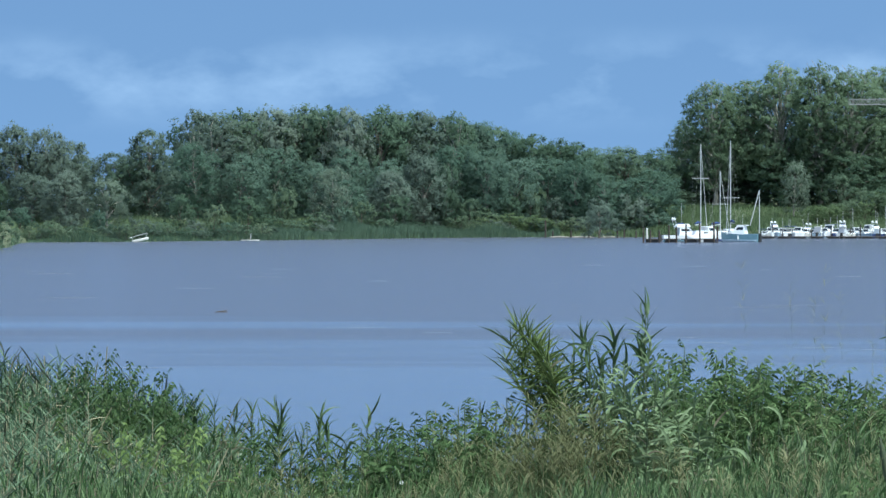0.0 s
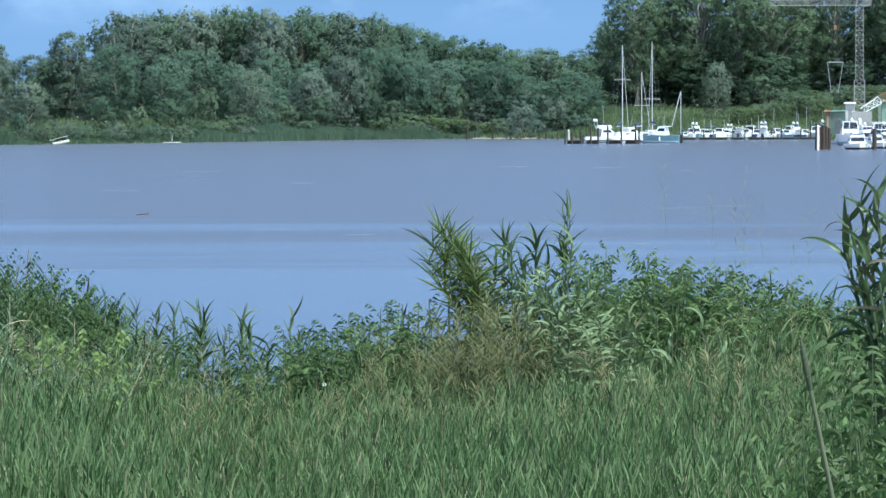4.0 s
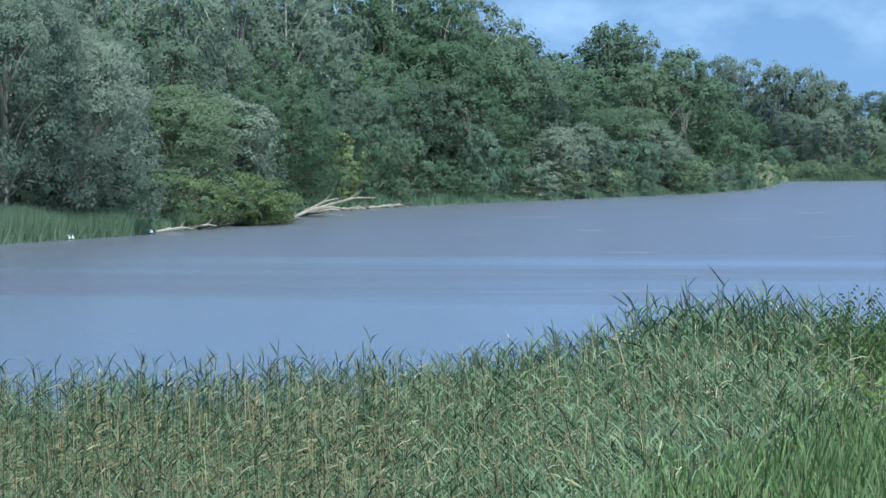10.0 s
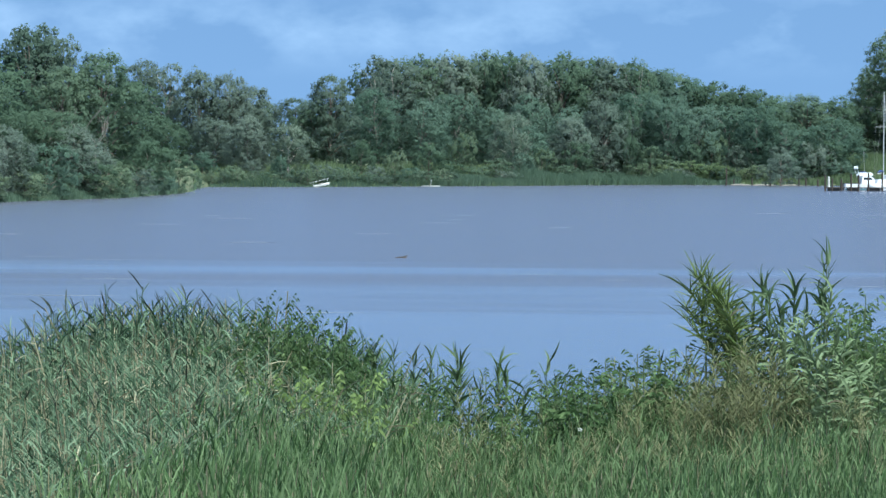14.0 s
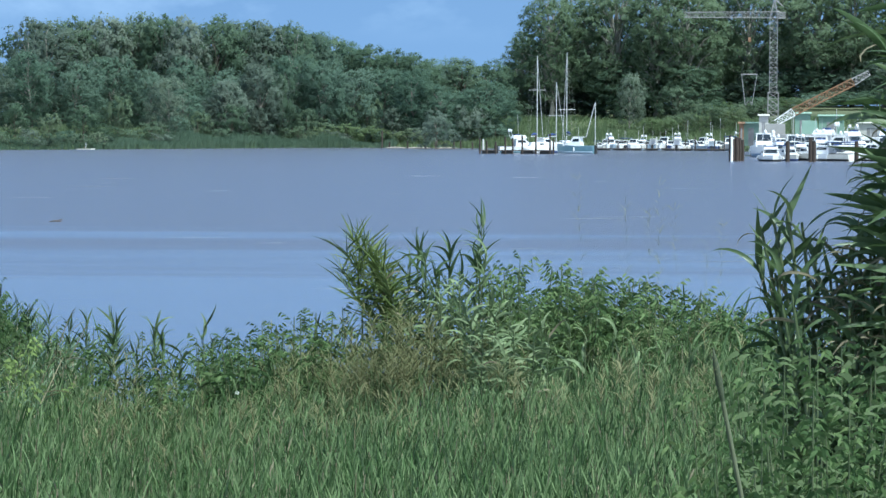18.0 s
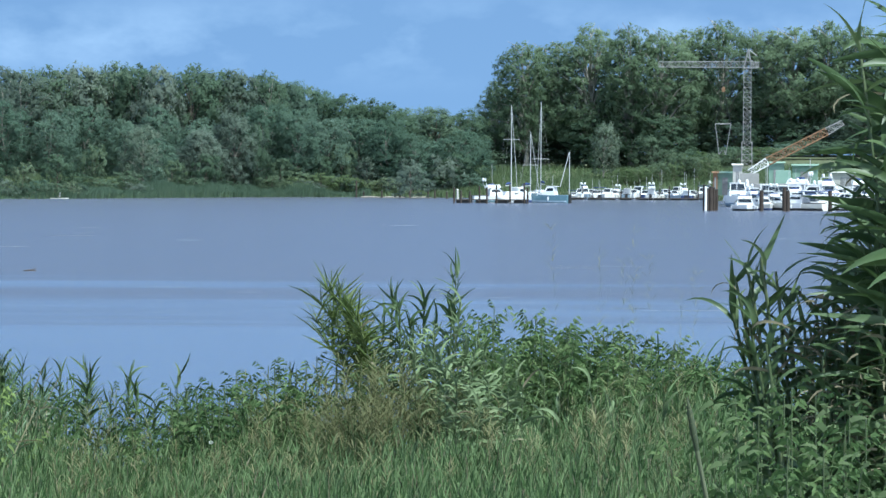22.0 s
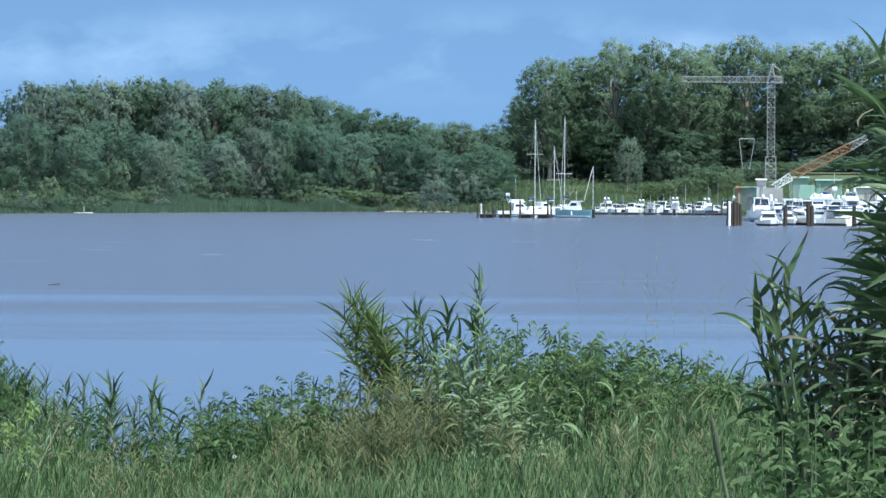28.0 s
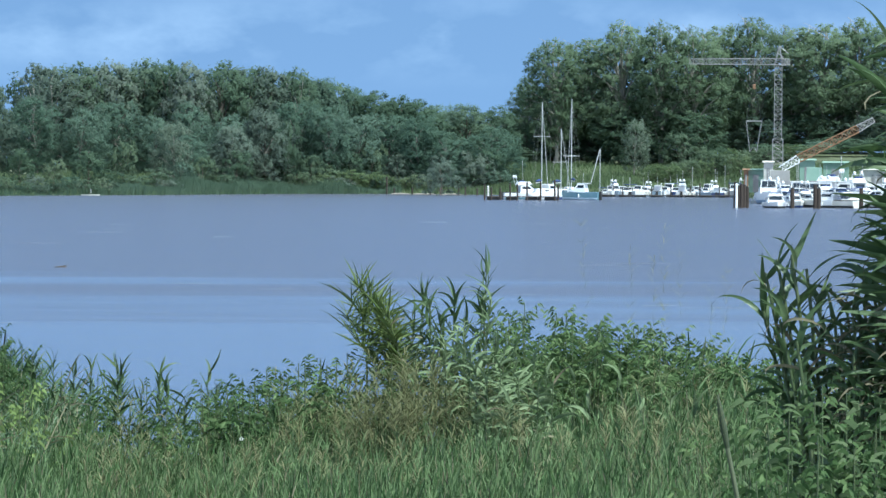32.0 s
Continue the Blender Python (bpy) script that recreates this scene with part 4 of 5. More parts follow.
# pontoon with piles, and the boats lying behind it
pontoon(1136, 1272, 404, 0.5, "low dark wooden pontoon floating on the river")
for u, top in ((1138, 2.0), (1150, 1.6), (1166, 1.5), (1183, 2.2), (1196, 2.0), (1213, 2.3), (1237, 2.4), (1262, 2.6), (1268, 2.0)):
    mooring_pile(u, 402.2, top, 0.12)
mooring_pile(1144, 406, 1.75, 0.14, CREAM, "white painted mooring pile")


def moor(fn, u, d, turn, *a, **k):
    x, y = place(u, d)
    return fn(x, y, turn - (u - 784) / K, *a, **k)


moor(motor_boat, 1211, 414, 0.35, 6.6, "white flybridge cruiser with two radar domes", WHITE, 1.2, None, True, 3.5)
moor(sailing_boat, 1237, 409, 1.35, 9.5, height(113, 409), "white sailing boat with a tall mast", WHITE, (0.62,))
moor(sailing_boat, 1270, 418, 1.2, 8.5, height(66, 418), "grey-hulled sailing boat with a short mast", GREYBLUE, (0.48,))
moor(sailing_boat, 1293, 421, 1.7, 11.0, height(119, 421), "grey-blue sailing boat with the tallest mast", GREYBLUE, (0.38,))
moor(motor_boat, 1309, 410, 2.75, 5.2, "teal-hulled fishing boat with a white wheelhouse", TEAL, 1.75, None, False, 2.0)
moor(motor_boat, 1252, 412, 1.0, 6.5, "small white cabin boat between the sailing boats", WHITE, 1.3)


def gin_pole(u, d, top):
    x, y = place(u, d)
    e = thing("lifting_derrick", x, y, 0.6, "pale slim derrick with a slanting boom", "derrick")
    rods("mast", [rod((0, 0, -1.5), (0, 0, top - 0.6), 0.05)], ALU, e)
    rods("boom", [rod((-1.25, 0, 1.5), (-0.06, 0, top - 0.75), 0.06)], ALU, e)


gin_pole(1342, 416, height(31, 416))
# small boats side by side along the quay
pontoon(1340, 1604, 456, 0.32, "dark finger jetty in front of the small boats")
pontoon(1345, 1600, 470, 0.7, "long low quay walkway behind the small boats")
small = random.Random(4)
for i, u in enumerate(np.arange(1352, 1664, 9.5)):
    d = 463 + small.uniform(-4, 3)
    L = small.uniform(4.6, 7.0)
    moor(motor_boat, float(u) + small.uniform(-3, 3), d, small.choice([-1.57, -1.4, -1.75, 1.5, -1.1]), L,
         ("small white motor boat moored at the quay" if i % 4 else "small white motor boat with a blue bimini"), (CREAM, WHITE, GREYBLUE, WHITE, WHITE, NAVY, WHITE, CREAM)[i % 8], small.uniform(0.85, 1.35), NAVY if i % 4 == 0 else None, i % 6 == 2, small.choice([0, 0, 1.5, 2.5]))
for u, top in ((1478, 4.5), (1488, 5.2), (1505, 6.0), (1545, 5.6), (1562, 6.4)):
    x, y = place(u, 468)
    e = thing("flagpole", x, y, 0.6, "thin pale pole on the quay", "pole", "poles on the quay")
    rods("shaft", [rod((0, 0, 0), (0, 0, top * 0.75 - 0.6), 0.025)], ALU, e)
for u in np.arange(1365, 1600, 17):
    mooring_pile(float(u), 459, small.uniform(1.2, 2.0), 0.09, PILEWOOD if small.random() < 0.8 else CREAM, "mooring pile in front of the small boats")
# dark dolphin of piles and the big boats nearer by
for du, top, r in ((-8, 2.8, 0.2), (-3, 2.4, 0.2), (3, 2.6, 0.22), (8, 2.5, 0.2), (13, 2.3, 0.2)):
    mooring_pile(1588 + du, 342 + abs(du) * 0.1, top, r)
mooring_pile(1582, 340, 2.6, 0.14, WHITE, "white capped mooring pile beside dark ones")
for u, top in ((1680, 2.2), (1720, 2.6), (1726, 2.2), (1800, 2.2), (1850, 2.3)):
    mooring_pile(u, 341, top, 0.24, PILEWOOD, "thick red-brown timber mooring pile")
pontoon(1660, 1960, 352, 0.6, "low pontoon in front of the large cruisers")
yard = random.Random(9)
moor(motor_boat, 1650, 344, -1.5, 8.0, "large white cruiser lying bow to the river", WHITE, 0.66, None, True, 1.5)
for i, u in enumerate(np.arange(1682, 1900, 21)):
    moor(motor_boat, float(u) + yard.uniform(-4, 4), 350 + yard.uniform(-3, 4), yard.choice([-1.5, -1.3, -1.75, -1.1, 2.6]), yard.uniform(5.8, 7.8),
         "white cabin cruiser moored at the pontoon" if i % 3 else "cream cabin cruiser with a blue canopy", WHITE if i % 3 else CREAM, yard.uniform(0.72, 0.95), None if i % 3 else NAVY, i % 3 == 1, yard.choice([0, 1.5, 2.5]))
for i, u in enumerate(np.arange(1670, 1900, 23)):
    moor(motor_boat, float(u) + yard.uniform(-5, 5), 366 + yard.uniform(-4, 8), yard.choice([-1.5, -1.2, 0.3, 2.9]), yard.uniform(5.5, 8.0),
         "white motor boat in the second row", WHITE, yard.uniform(0.95, 1.2), None, i % 3 == 0, yard.choice([0, 2.0, 3.0]))
for i, u in enumerate(np.arange(1634, 1885, 27)):
    moor(motor_boat, float(u) + yard.uniform(-5, 5), 382 + yard.uniform(-3, 4), yard.choice([-1.5, -1.2, 0.4, 2.8]), yard.uniform(8.0, 9.2),
         "white motor cruiser moored close under the boatyard", WHITE, yard.uniform(1.15, 1.35), None, i % 2 == 0 and u > 1735, yard.choice([0, 1.5]))


def lattice(a, b, w0, w1, bays, r, material, parent, name, label=""):
    """A square lattice girder from a to b."""
    a, b = Vector(a), Vector(b)
    d = (b - a).normalized()
    p = Vector((0, 1, 0)) if abs(d.y) < 0.9 else Vector((1, 0, 0))
    q = d.cross(p).normalized()
    p = q.cross(d).normalized()
    out = []

    def corner(t, k):
        w = (w0 + (w1 - w0) * t) / 2
        return a.lerp(b, t) + p * w * (1 if k in (0, 1) else -1) + q * w * (1 if k in (1, 2) else -1)
    for k in range(4):
        out.append(rod(corner(0, k), corner(1, k), r))
        for i in range(bays):
            t0, t1 = i / bays, (i + 1) / bays
            k2 = (k + 1) % 4
            out.append(rod(corner(t0, k if i % 2 else k2), corner(t1, k2 if i % 2 else k), r * 0.62, 4))
            out.append(rod(corner(t1, k), corner(t1, k2), r * 0.55, 4))
    return rods(name, out, material, parent, label)


def tower_crane(u, d):
    x, y = place(u, d)
    e = thing("tower_crane", x, y, 1.2, "pale grey lattice tower crane standing over the marina", "crane")
    e.rotation_euler = (0, 0, -(u - 784) / K)
    top = height(180, d) - 1.2
    unit = d / K
    solid("base", [box(-1.6, 1.6, -1.6, 1.6, 0, 0.5)], CONCRETE, e)
    lattice((0, 0, 0.4), (0, 0, top * 0.42), 1.3, 1.3, 8, 0.07, STEEL, e, "lower_mast")
    lattice((0, 0, top * 0.42), (0, 0, top), 0.95, 0.95, 15, 0.045, STEEL, e, "upper_mast")
    lattice((0.6, 0, top + 0.4), (-156 * unit, 0, top + 0.4), 0.8, 0.65, 22, 0.038, STEEL, e, "jib", "long horizontal lattice jib")
    lattice((0.4, 0, top + 0.35), (20 * unit, 0, top + 0.35), 0.85, 0.7, 6, 0.05, STEEL, e, "counter_jib")
    rods("apex", [rod((-0.5, 0, top), (0.1, 0, top + 2.4), 0.09), rod((0.5, 0, top), (0.1, 0, top + 2.4), 0.09), rod((0.1, 0, top + 2.4), (1.2, 0, top + 1.5), 0.07), rod((-0.2, 0, top + 1.6), (0.9, 0, top + 0.6), 0.05)], STEEL, e)
    hx = -42 * unit
    hz = height(143, d) - 1.2
    rods("hoist_rope", [rod((hx - 0.2, 0, top), (hx - 0.15, 0, hz), 0.03), rod((hx + 0.2, 0, top), (hx + 0.15, 0, hz), 0.03)], BLACK, e)
    solid("hook_block", [box(hx - 0.2, hx + 0.2, -0.15, 0.15, hz - 0.4, hz + 0.2)], ORANGE, e, "orange hook block")
    fz, bz = height(81, d) - 1.2, height(27, d) - 1.2
    rods("sling", [rod((hx, 0, hz), (hx - 1.0, 0, fz), 0.03), rod((hx, 0, hz), (hx + 1.0, 0, fz), 0.03)], BLACK, e)
    rods("spreader_frame", [rod((hx - 1.0, 0, fz), (hx + 1.0, 0, fz), 0.065), rod((hx - 1.0, 0, fz), (hx - 0.5, 0, bz), 0.05), rod((hx + 1.0, 0, fz), (hx + 0.35, 0, bz), 0.05), rod((hx - 0.5, 0, bz), (hx - 0.1, 0, bz + 0.6), 0.04), rod((hx + 0.35, 0, bz), (hx + 0.1, 0, bz + 0.6), 0.04)], STEEL, e)


tower_crane(1654, 400)


def mobile_crane(u, d):
    x, y = place(u, d)
    unit = d / K
    e = thing("mobile_crane", x, y, 1.3, "mobile crane with an orange lattice boom raised aslant", "crane")
    e.rotation_euler = (0, 0, -(u - 784) / K)
    z = height(-4, d) - 1.3
    p0, p1, p2, p3 = (0, 0, z), (31 * unit, 0, height(15, d) - 1.3), (134 * unit, 0, height(68, d) - 1.3), (162 * unit, 0, height(84, d) - 1.3)
    lattice(p0, p1, 0.7, 0.95, 4, 0.08, WHITE, e, "lower_boom", "white foot of the boom")
    lattice(p1, p2, 0.95, 0.9, 12, 0.09, ORANGE, e, "boom", "orange lattice boom")
    lattice(p2, p3, 0.9, 0.6, 4, 0.07, STEEL, e, "boom_tip")
    solid("carrier", [box(-1.5, 5.5, -1.2, 1.2, 0.7, 1.5)], STEEL, e)
    solid("cab", [box(3.2, 5.3, -1.1, 1.1, 1.5, 3.2, 0.1)], SHEDGREEN, e)
    solid("superstructure", [box(-1.2, 1.2, -0.9, 0.9, 1.5, z - 0.1)], CONCRETE, e)
    for wx in (-0.8, 1.2, 3.2, 4.8):
        for s in (-1.1, 1.1):
            wheel = child("wheel", mesh_of("wheel", *tube([(wx, s - 0.15, 0.5), (wx, s + 0.15, 0.5)], [0.52, 0.52], 12), BLACK, True), e)
            child("rim", mesh_of("rim", *tube([(wx, s * 1.16, 0.5), (wx, s * 1.17, 0.5)], [0.28, 0.05], 10), STEEL, True), wheel)


mobile_crane(1659, 392)


def shed(u, d, w, h, mat, label, roof=None):
    x, y = place(u, d)
    e = thing("boatyard_shed", x, y, 1.2, label, "shed")
    e.rotation_euler = (0, 0, -(u - 784) / K)
    solid("wall", [box(-w / 2, w / 2, -1.6, 1.6, 0, h)], mat, e, "", 0.02)
    solid("roof", [box(-w / 2 - 0.2, w / 2 + 0.2, -1.9, 1.9, h, h + 0.22, 0.06)], roof or mat, e, "", 0.02)
    solid("door", [box(-w * 0.18, w * 0.18, -1.64, -1.58, 0.02, h * 0.8)], STEEL, e, "", 0)


shed(1706, 402, 2.0, 4.2, SHEDGREEN, "green sheet-metal hut in the boatyard")
shed(1756, 405, 3.3, 3.9, SHEDGREEN, "long green sheet-metal shed in the boatyard")
shed(1616, 404, 2.0, 2.9, SHEDGREEN, "low green container in the boatyard")
shed(1599, 403, 0.6, 2.9, ORANGE, "narrow orange cabinet in the boatyard")
shed(1638, 398, 1.2, 3.9, CREAM, "small white site cabin under the tower crane")
shed(1830, 408, 5, 3.0, CREAM, "white boatyard shed partly behind the canes")
for u, top in ((1802, 5.0), (1765, 6.0), (1690, 5.5)):
    x, y = place(u, 398)
    e = thing("light_mast", x, y, 1.2, "thin pale mast in the boatyard", "mast")
    rods("shaft", [rod((0, 0, 0), (0, 0, top - 1.2), 0.045)], ALU, e)


# ---------------------------------------------------------------- along the far bank
def stranded_boat(u, d, turn, L, label, tilt):
    x, y = place(u, d)
    e = thing("stranded_boat", x, y, 0.05 + tilt, label, "boat")
    e.rotation_euler = (tilt, -tilt, turn)
    child("hull", mesh_of("hull", *hull(L, L * 0.2, 0.15 if tilt else 0.07, 0.15), CREAM, True), e)
    solid("thwart", [box(-0.2, 0.1, -L * 0.1, L * 0.1, 0.22, 0.27)], DRIFT, e)
    if tilt:
        rods("awning_frame", [rod((-1.0, 0, 0.2), (-1.1, 0, 0.6), 0.02), rod((0.9, 0, 0.3), (1.0, 0, 0.75), 0.02), rod((-1.5, 0, 0.6), (1.2, 0, 0.75), 0.03)], ALU, e)
    else:
        rods("mooring_post", [rod((0.1, 0, 0.2), (0.1, 0, 0.9), 0.05)], ALU, e)


stranded_boat(250, 420, 0.15, 2.2, "small white boat stranded aslant at the reeds", 0.2)
stranded_boat(443, 434, 0.05, 2.6, "low white skiff moored before the reeds", 0.0)
for u, d, top, lean in ((965, 470, 2.6, 0.0), (978, 474, 0.9, 0.1), (1010, 474, 1.0, 0), (1042, 472, 1.2, 0), (1062, 470, 1.5, 0), (1092, 468, 1.5, 0), (1104, 466, 1.2, 0), (1125, 462, 1.0, 0)):
    mooring_pile(u, d, top, 0.13, PILEWOOD, "thin weathered stake standing in the shallows")
for k, (u, du, d) in enumerate(((990, 34, 473), (1032, 40, 472), (1080, 36, 470), (380, 22, 432))):
    (x0, y0), (x1, y1) = place(u - du / 2, d), place(u + du / 2, d)
    e = thing("floating_log", (x0 + x1) / 2, (y0 + y1) / 2, 0.05, "pale driftwood log lying at the waterline", "log", "logs in the river")
    child("log_body", mesh_of("log_body", *tube([(x0 - (x0 + x1) / 2, 0, 0), (0, 0.1, 0.05), (x1 - (x0 + x1) / 2, 0, 0)], [0.1, 0.14, 0.08], 7), DRIFT, True), e)
def snag(u, d, top, spread, label, seed):
    """A pale dead tree: forked bare branches."""
    r = random.Random(seed)
    x, y = place(u, d)
    g = max(0.2, far_ground(u, d - far_edge(u)))
    e = thing("dead_tree", x, y, g, label, "dead tree", "pale dead trees")
    h = height(top, d) - g
    root = Vector((r.uniform(-0.3, 0.3), 0, h * 0.55))
    child("trunk", mesh_of("trunk", *tube([(0, 0, -0.3), (root.x * 0.4, 0.1, h * 0.3), root], [0.006 * h + 0.04, 0.005 * h + 0.03, 0.06], 7), GREYBARK, True), e)

    def fork(p, way, length, rad, depth):
        q = p + way * length
        m = p.lerp(q, 0.5) + Vector((r.uniform(-1, 1), r.uniform(-1, 1), r.uniform(-0.3, 1))) * length * 0.08
        child("branch", mesh_of("branch", *tube([p, m, q], [rad, rad * 0.8, rad * 0.5], 5), GREYBARK, True), e)
        if depth:
            for _ in range(2):
                w = (way + Vector((r.uniform(-1, 1) * spread, r.uniform(-1, 1) * 0.6, r.uniform(-0.1, 0.7)))).normalized()
                fork(q, w, length * r.uniform(0.55, 0.8), rad * 0.6, depth - 1)
    for k in range(3):
        fork(root * (0.8 + 0.1 * k), Vector((r.choice((-1, 1)) * spread * r.uniform(0.4, 1), r.uniform(-0.4, 0.2), 0.9)).normalized(), h * 0.2, 0.05, 2)


snag(-172, 311, 112, 0.9, "bleached bare tree inside the wooded bank", 1)
snag(-146, 313, 92, 0.9, "bleached bare tree inside the wooded bank", 8)
snag(-512, 272, 85, 0.2, "slender pale trunk inside the dark woods", 2)
snag(-470, 277, 60, 0.2, "slender pale trunk inside the dark woods", 3)
snag(770, 484, 35, 0.2, "slender pale bare tree in the far woods", 4)
snag(-870, 204, 60, 0.5, "bleached bare branches in the willow thicket", 7)

# drifting branch in mid-river
x, y = place(392, 134)
e = thing("drifting_branch", x, y, 0.0, "brown branch drifting on the river", "branch")
child("wood", mesh_of("wood", *join_quads([tube([(-0.3, 0, 0.0), (0, 0, 0.03), (0.28, 0, 0.0)], [0.02, 0.04, 0.02], 6), tube([(0.1, 0, 0.05), (0.3, 0.1, 0.12)], [0.03, 0.01], 5)]), SHADEWETWOOD, True), e)


def drift_log(u, over, length, turn, rise, thick, fork=True, wood=DRIFT, label="bleached driftwood branch stranded on the bank"):
    """A bleached log, lying or with one end raised."""
    x, y = place(u, far_edge(u) + over)
    e = thing("driftwood_branch", x, y, 0.1, label, "driftwood", "driftwood on the wooded bank")
    tip = Vector((math.cos(turn) * length, math.sin(turn) * length, rise))
    bow = Vector((0, 0, 0.06 * length))
    child("wood", mesh_of("wood", *tube([(0, 0, 0), tip * 0.35 + bow * 0.6, tip * 0.7 + bow, tip], [thick, thick * 0.85, thick * 0.6, thick * 0.25], 7), wood, True), e)
    if fork:
        child("twig", mesh_of("twig", *tube([tip * 0.6 + bow * 0.9, tip * 0.8 + Vector((0.1, 0.1, 0.3 + 0.1 * length))], [thick * 0.4, thick * 0.12], 5), wood, True), e)


def drift_pile(u0, u1, d, n, seed):
    r = random.Random(seed)
    for i in range(n):
        # every third log is dark, for the shadow beneath the pale driftwood
        drift_log(r.uniform(u0, u1), d + r.uniform(-0.8, 1.2), r.uniform(0.5, 2.2), r.choice([0, 3.14]) + r.gauss(0, 0.35), r.uniform(0, 0.18), r.uniform(0.05, 0.12), r.random() < 0.3,
                 *((SHADEWETWOOD, "dark branch for shadow and sodden wood among bleached driftwood") if i % 3 == 0 else ()))


drift_log(-818, 0.2, 3.0, 0.1, 1.2, 0.10)
drift_log(-800, 0.0, 5.2, 0.05, 1.0, 0.11)
drift_log(-822, 0.6, 2.2, 0.3, 0.7, 0.11)
drift_log(-806, -0.2, 3.2, -0.05, 0.25, 0.13)
drift_pile(-822, -640, -2.2, 60, 3)
drift_pile(-1075, -840, -1.2, 12, 5)
r = random.Random(8)
for i in range(9):
    u = r.choice([r.uniform(-1225, -1215), r.uniform(-1080, -1070), r.uniform(-960, -850), r.uniform(-860, -700)])
    x, y = place(u, far_edge(u) - 0.2)
    e = thing("plastic_scrap", x, y, 0.05, "white plastic scrap washed up at the waterline", "litter", "washed-up litter")
    solid("shell", [box(-r.uniform(0.1, 0.3), r.uniform(0.1, 0.3), -0.12, 0.12, 0, r.uniform(0.1, 0.28), 0.3)], WHITE, e, "", 0.02)


# ---------------------------------------------------------------- near bank: canes and tall weeds
def ribbon(length, width, bend, twist, segs=7, turn=0.0):
    """A long cane leaf along +x, rising, then drooping; folded along its midrib, its face turned sideways."""
    V, F = [], []
    p, ang = Vector((0, 0, 0)), 0.9
    for i in range(segs + 1):
        t = i / segs
        w = width / 2 * min(1.0, 0.45 + 2.6 * t) * (1 - t) ** 0.75 if t < 1 else 0.001
        tw = turn * min(1.0, 3 * t) + twist * t
        up = Vector((-math.sin(ang), 0, math.cos(ang)))
        side = Vector((0, 1, 0)) * math.cos(tw) + up * math.sin(tw)
        nrm = up * math.cos(tw) - Vector((0, 1, 0)) * math.sin(tw)
        V += [tuple(p - side * w + nrm * w * 0.3), tuple(p), tuple(p + side * w + nrm * w * 0.3)]
        p = p + Vector((math.cos(ang), 0, math.sin(ang))) * length / segs
        ang -= bend / segs * (0.6 + 0.9 * t)
    for i in range(segs):
        a = i * 3
        F += [(a, a + 1, a + 4, a + 3), (a + 1, a + 2, a + 5, a + 4)]
    return V, F


def leaf_turn():
    return leaf_rng.choice((-1, 1)) * leaf_rng.uniform(0.35, 1.25)


leaf_rng = random.Random(11)
CANE_LEAVES = [mesh_of("leaf", *ribbon(1.0, leaf_rng.uniform(0.10, 0.15), leaf_rng.uniform(1.0, 3.0), leaf_rng.uniform(-0.8, 0.8), 7, leaf_turn()), CANE, True) for _ in range(10)]
PALE_LEAVES = [mesh_of("leaf", *ribbon(1.0, leaf_rng.uniform(0.11, 0.17), leaf_rng.uniform(1.0, 2.9), leaf_rng.uniform(-0.8, 0.8), 6, leaf_turn()), LIGHTCANE, True) for _ in range(10)]
CLUMP_LEAVES = [mesh_of("leaf", *ribbon(1.0, leaf_rng.uniform(0.12, 0.18), leaf_rng.uniform(0.2, 2.0), leaf_rng.uniform(-0.8, 0.8), 6, leaf_turn()), CANE, True) for _ in range(10)]
SPIKE_LEAVES = [mesh_of("leaf", *ribbon(1.0, leaf_rng.uniform(0.11, 0.15), leaf_rng.uniform(0.0, 1.2), leaf_rng.uniform(-0.6, 0.6), 7, leaf_turn()), CANE, True) for _ in range(10)]
BROAD_LEAVES = [mesh_of("leaf", *ribbon(1.0, leaf_rng.uniform(0.12, 0.175), leaf_rng.uniform(0.05, 1.0), leaf_rng.uniform(-0.7, 0.7), 7, leaf_turn()), CANE, True) for _ in range(10)]
TUFT_LEAVES = [mesh_of("frond", *ribbon(1.0, 0.075, leaf_rng.uniform(0.1, 0.8), leaf_rng.uniform(-0.5, 0.5), 4, leaf_turn()), TUFT, True) for _ in range(5)]
DRY_LEAVES = [mesh_of("dry_leaf", *ribbon(1.0, 0.09, leaf_rng.uniform(2.2, 3.4), leaf_rng.uniform(-2, 2), 7, leaf_turn()), DEAD, True) for _ in range(4)]


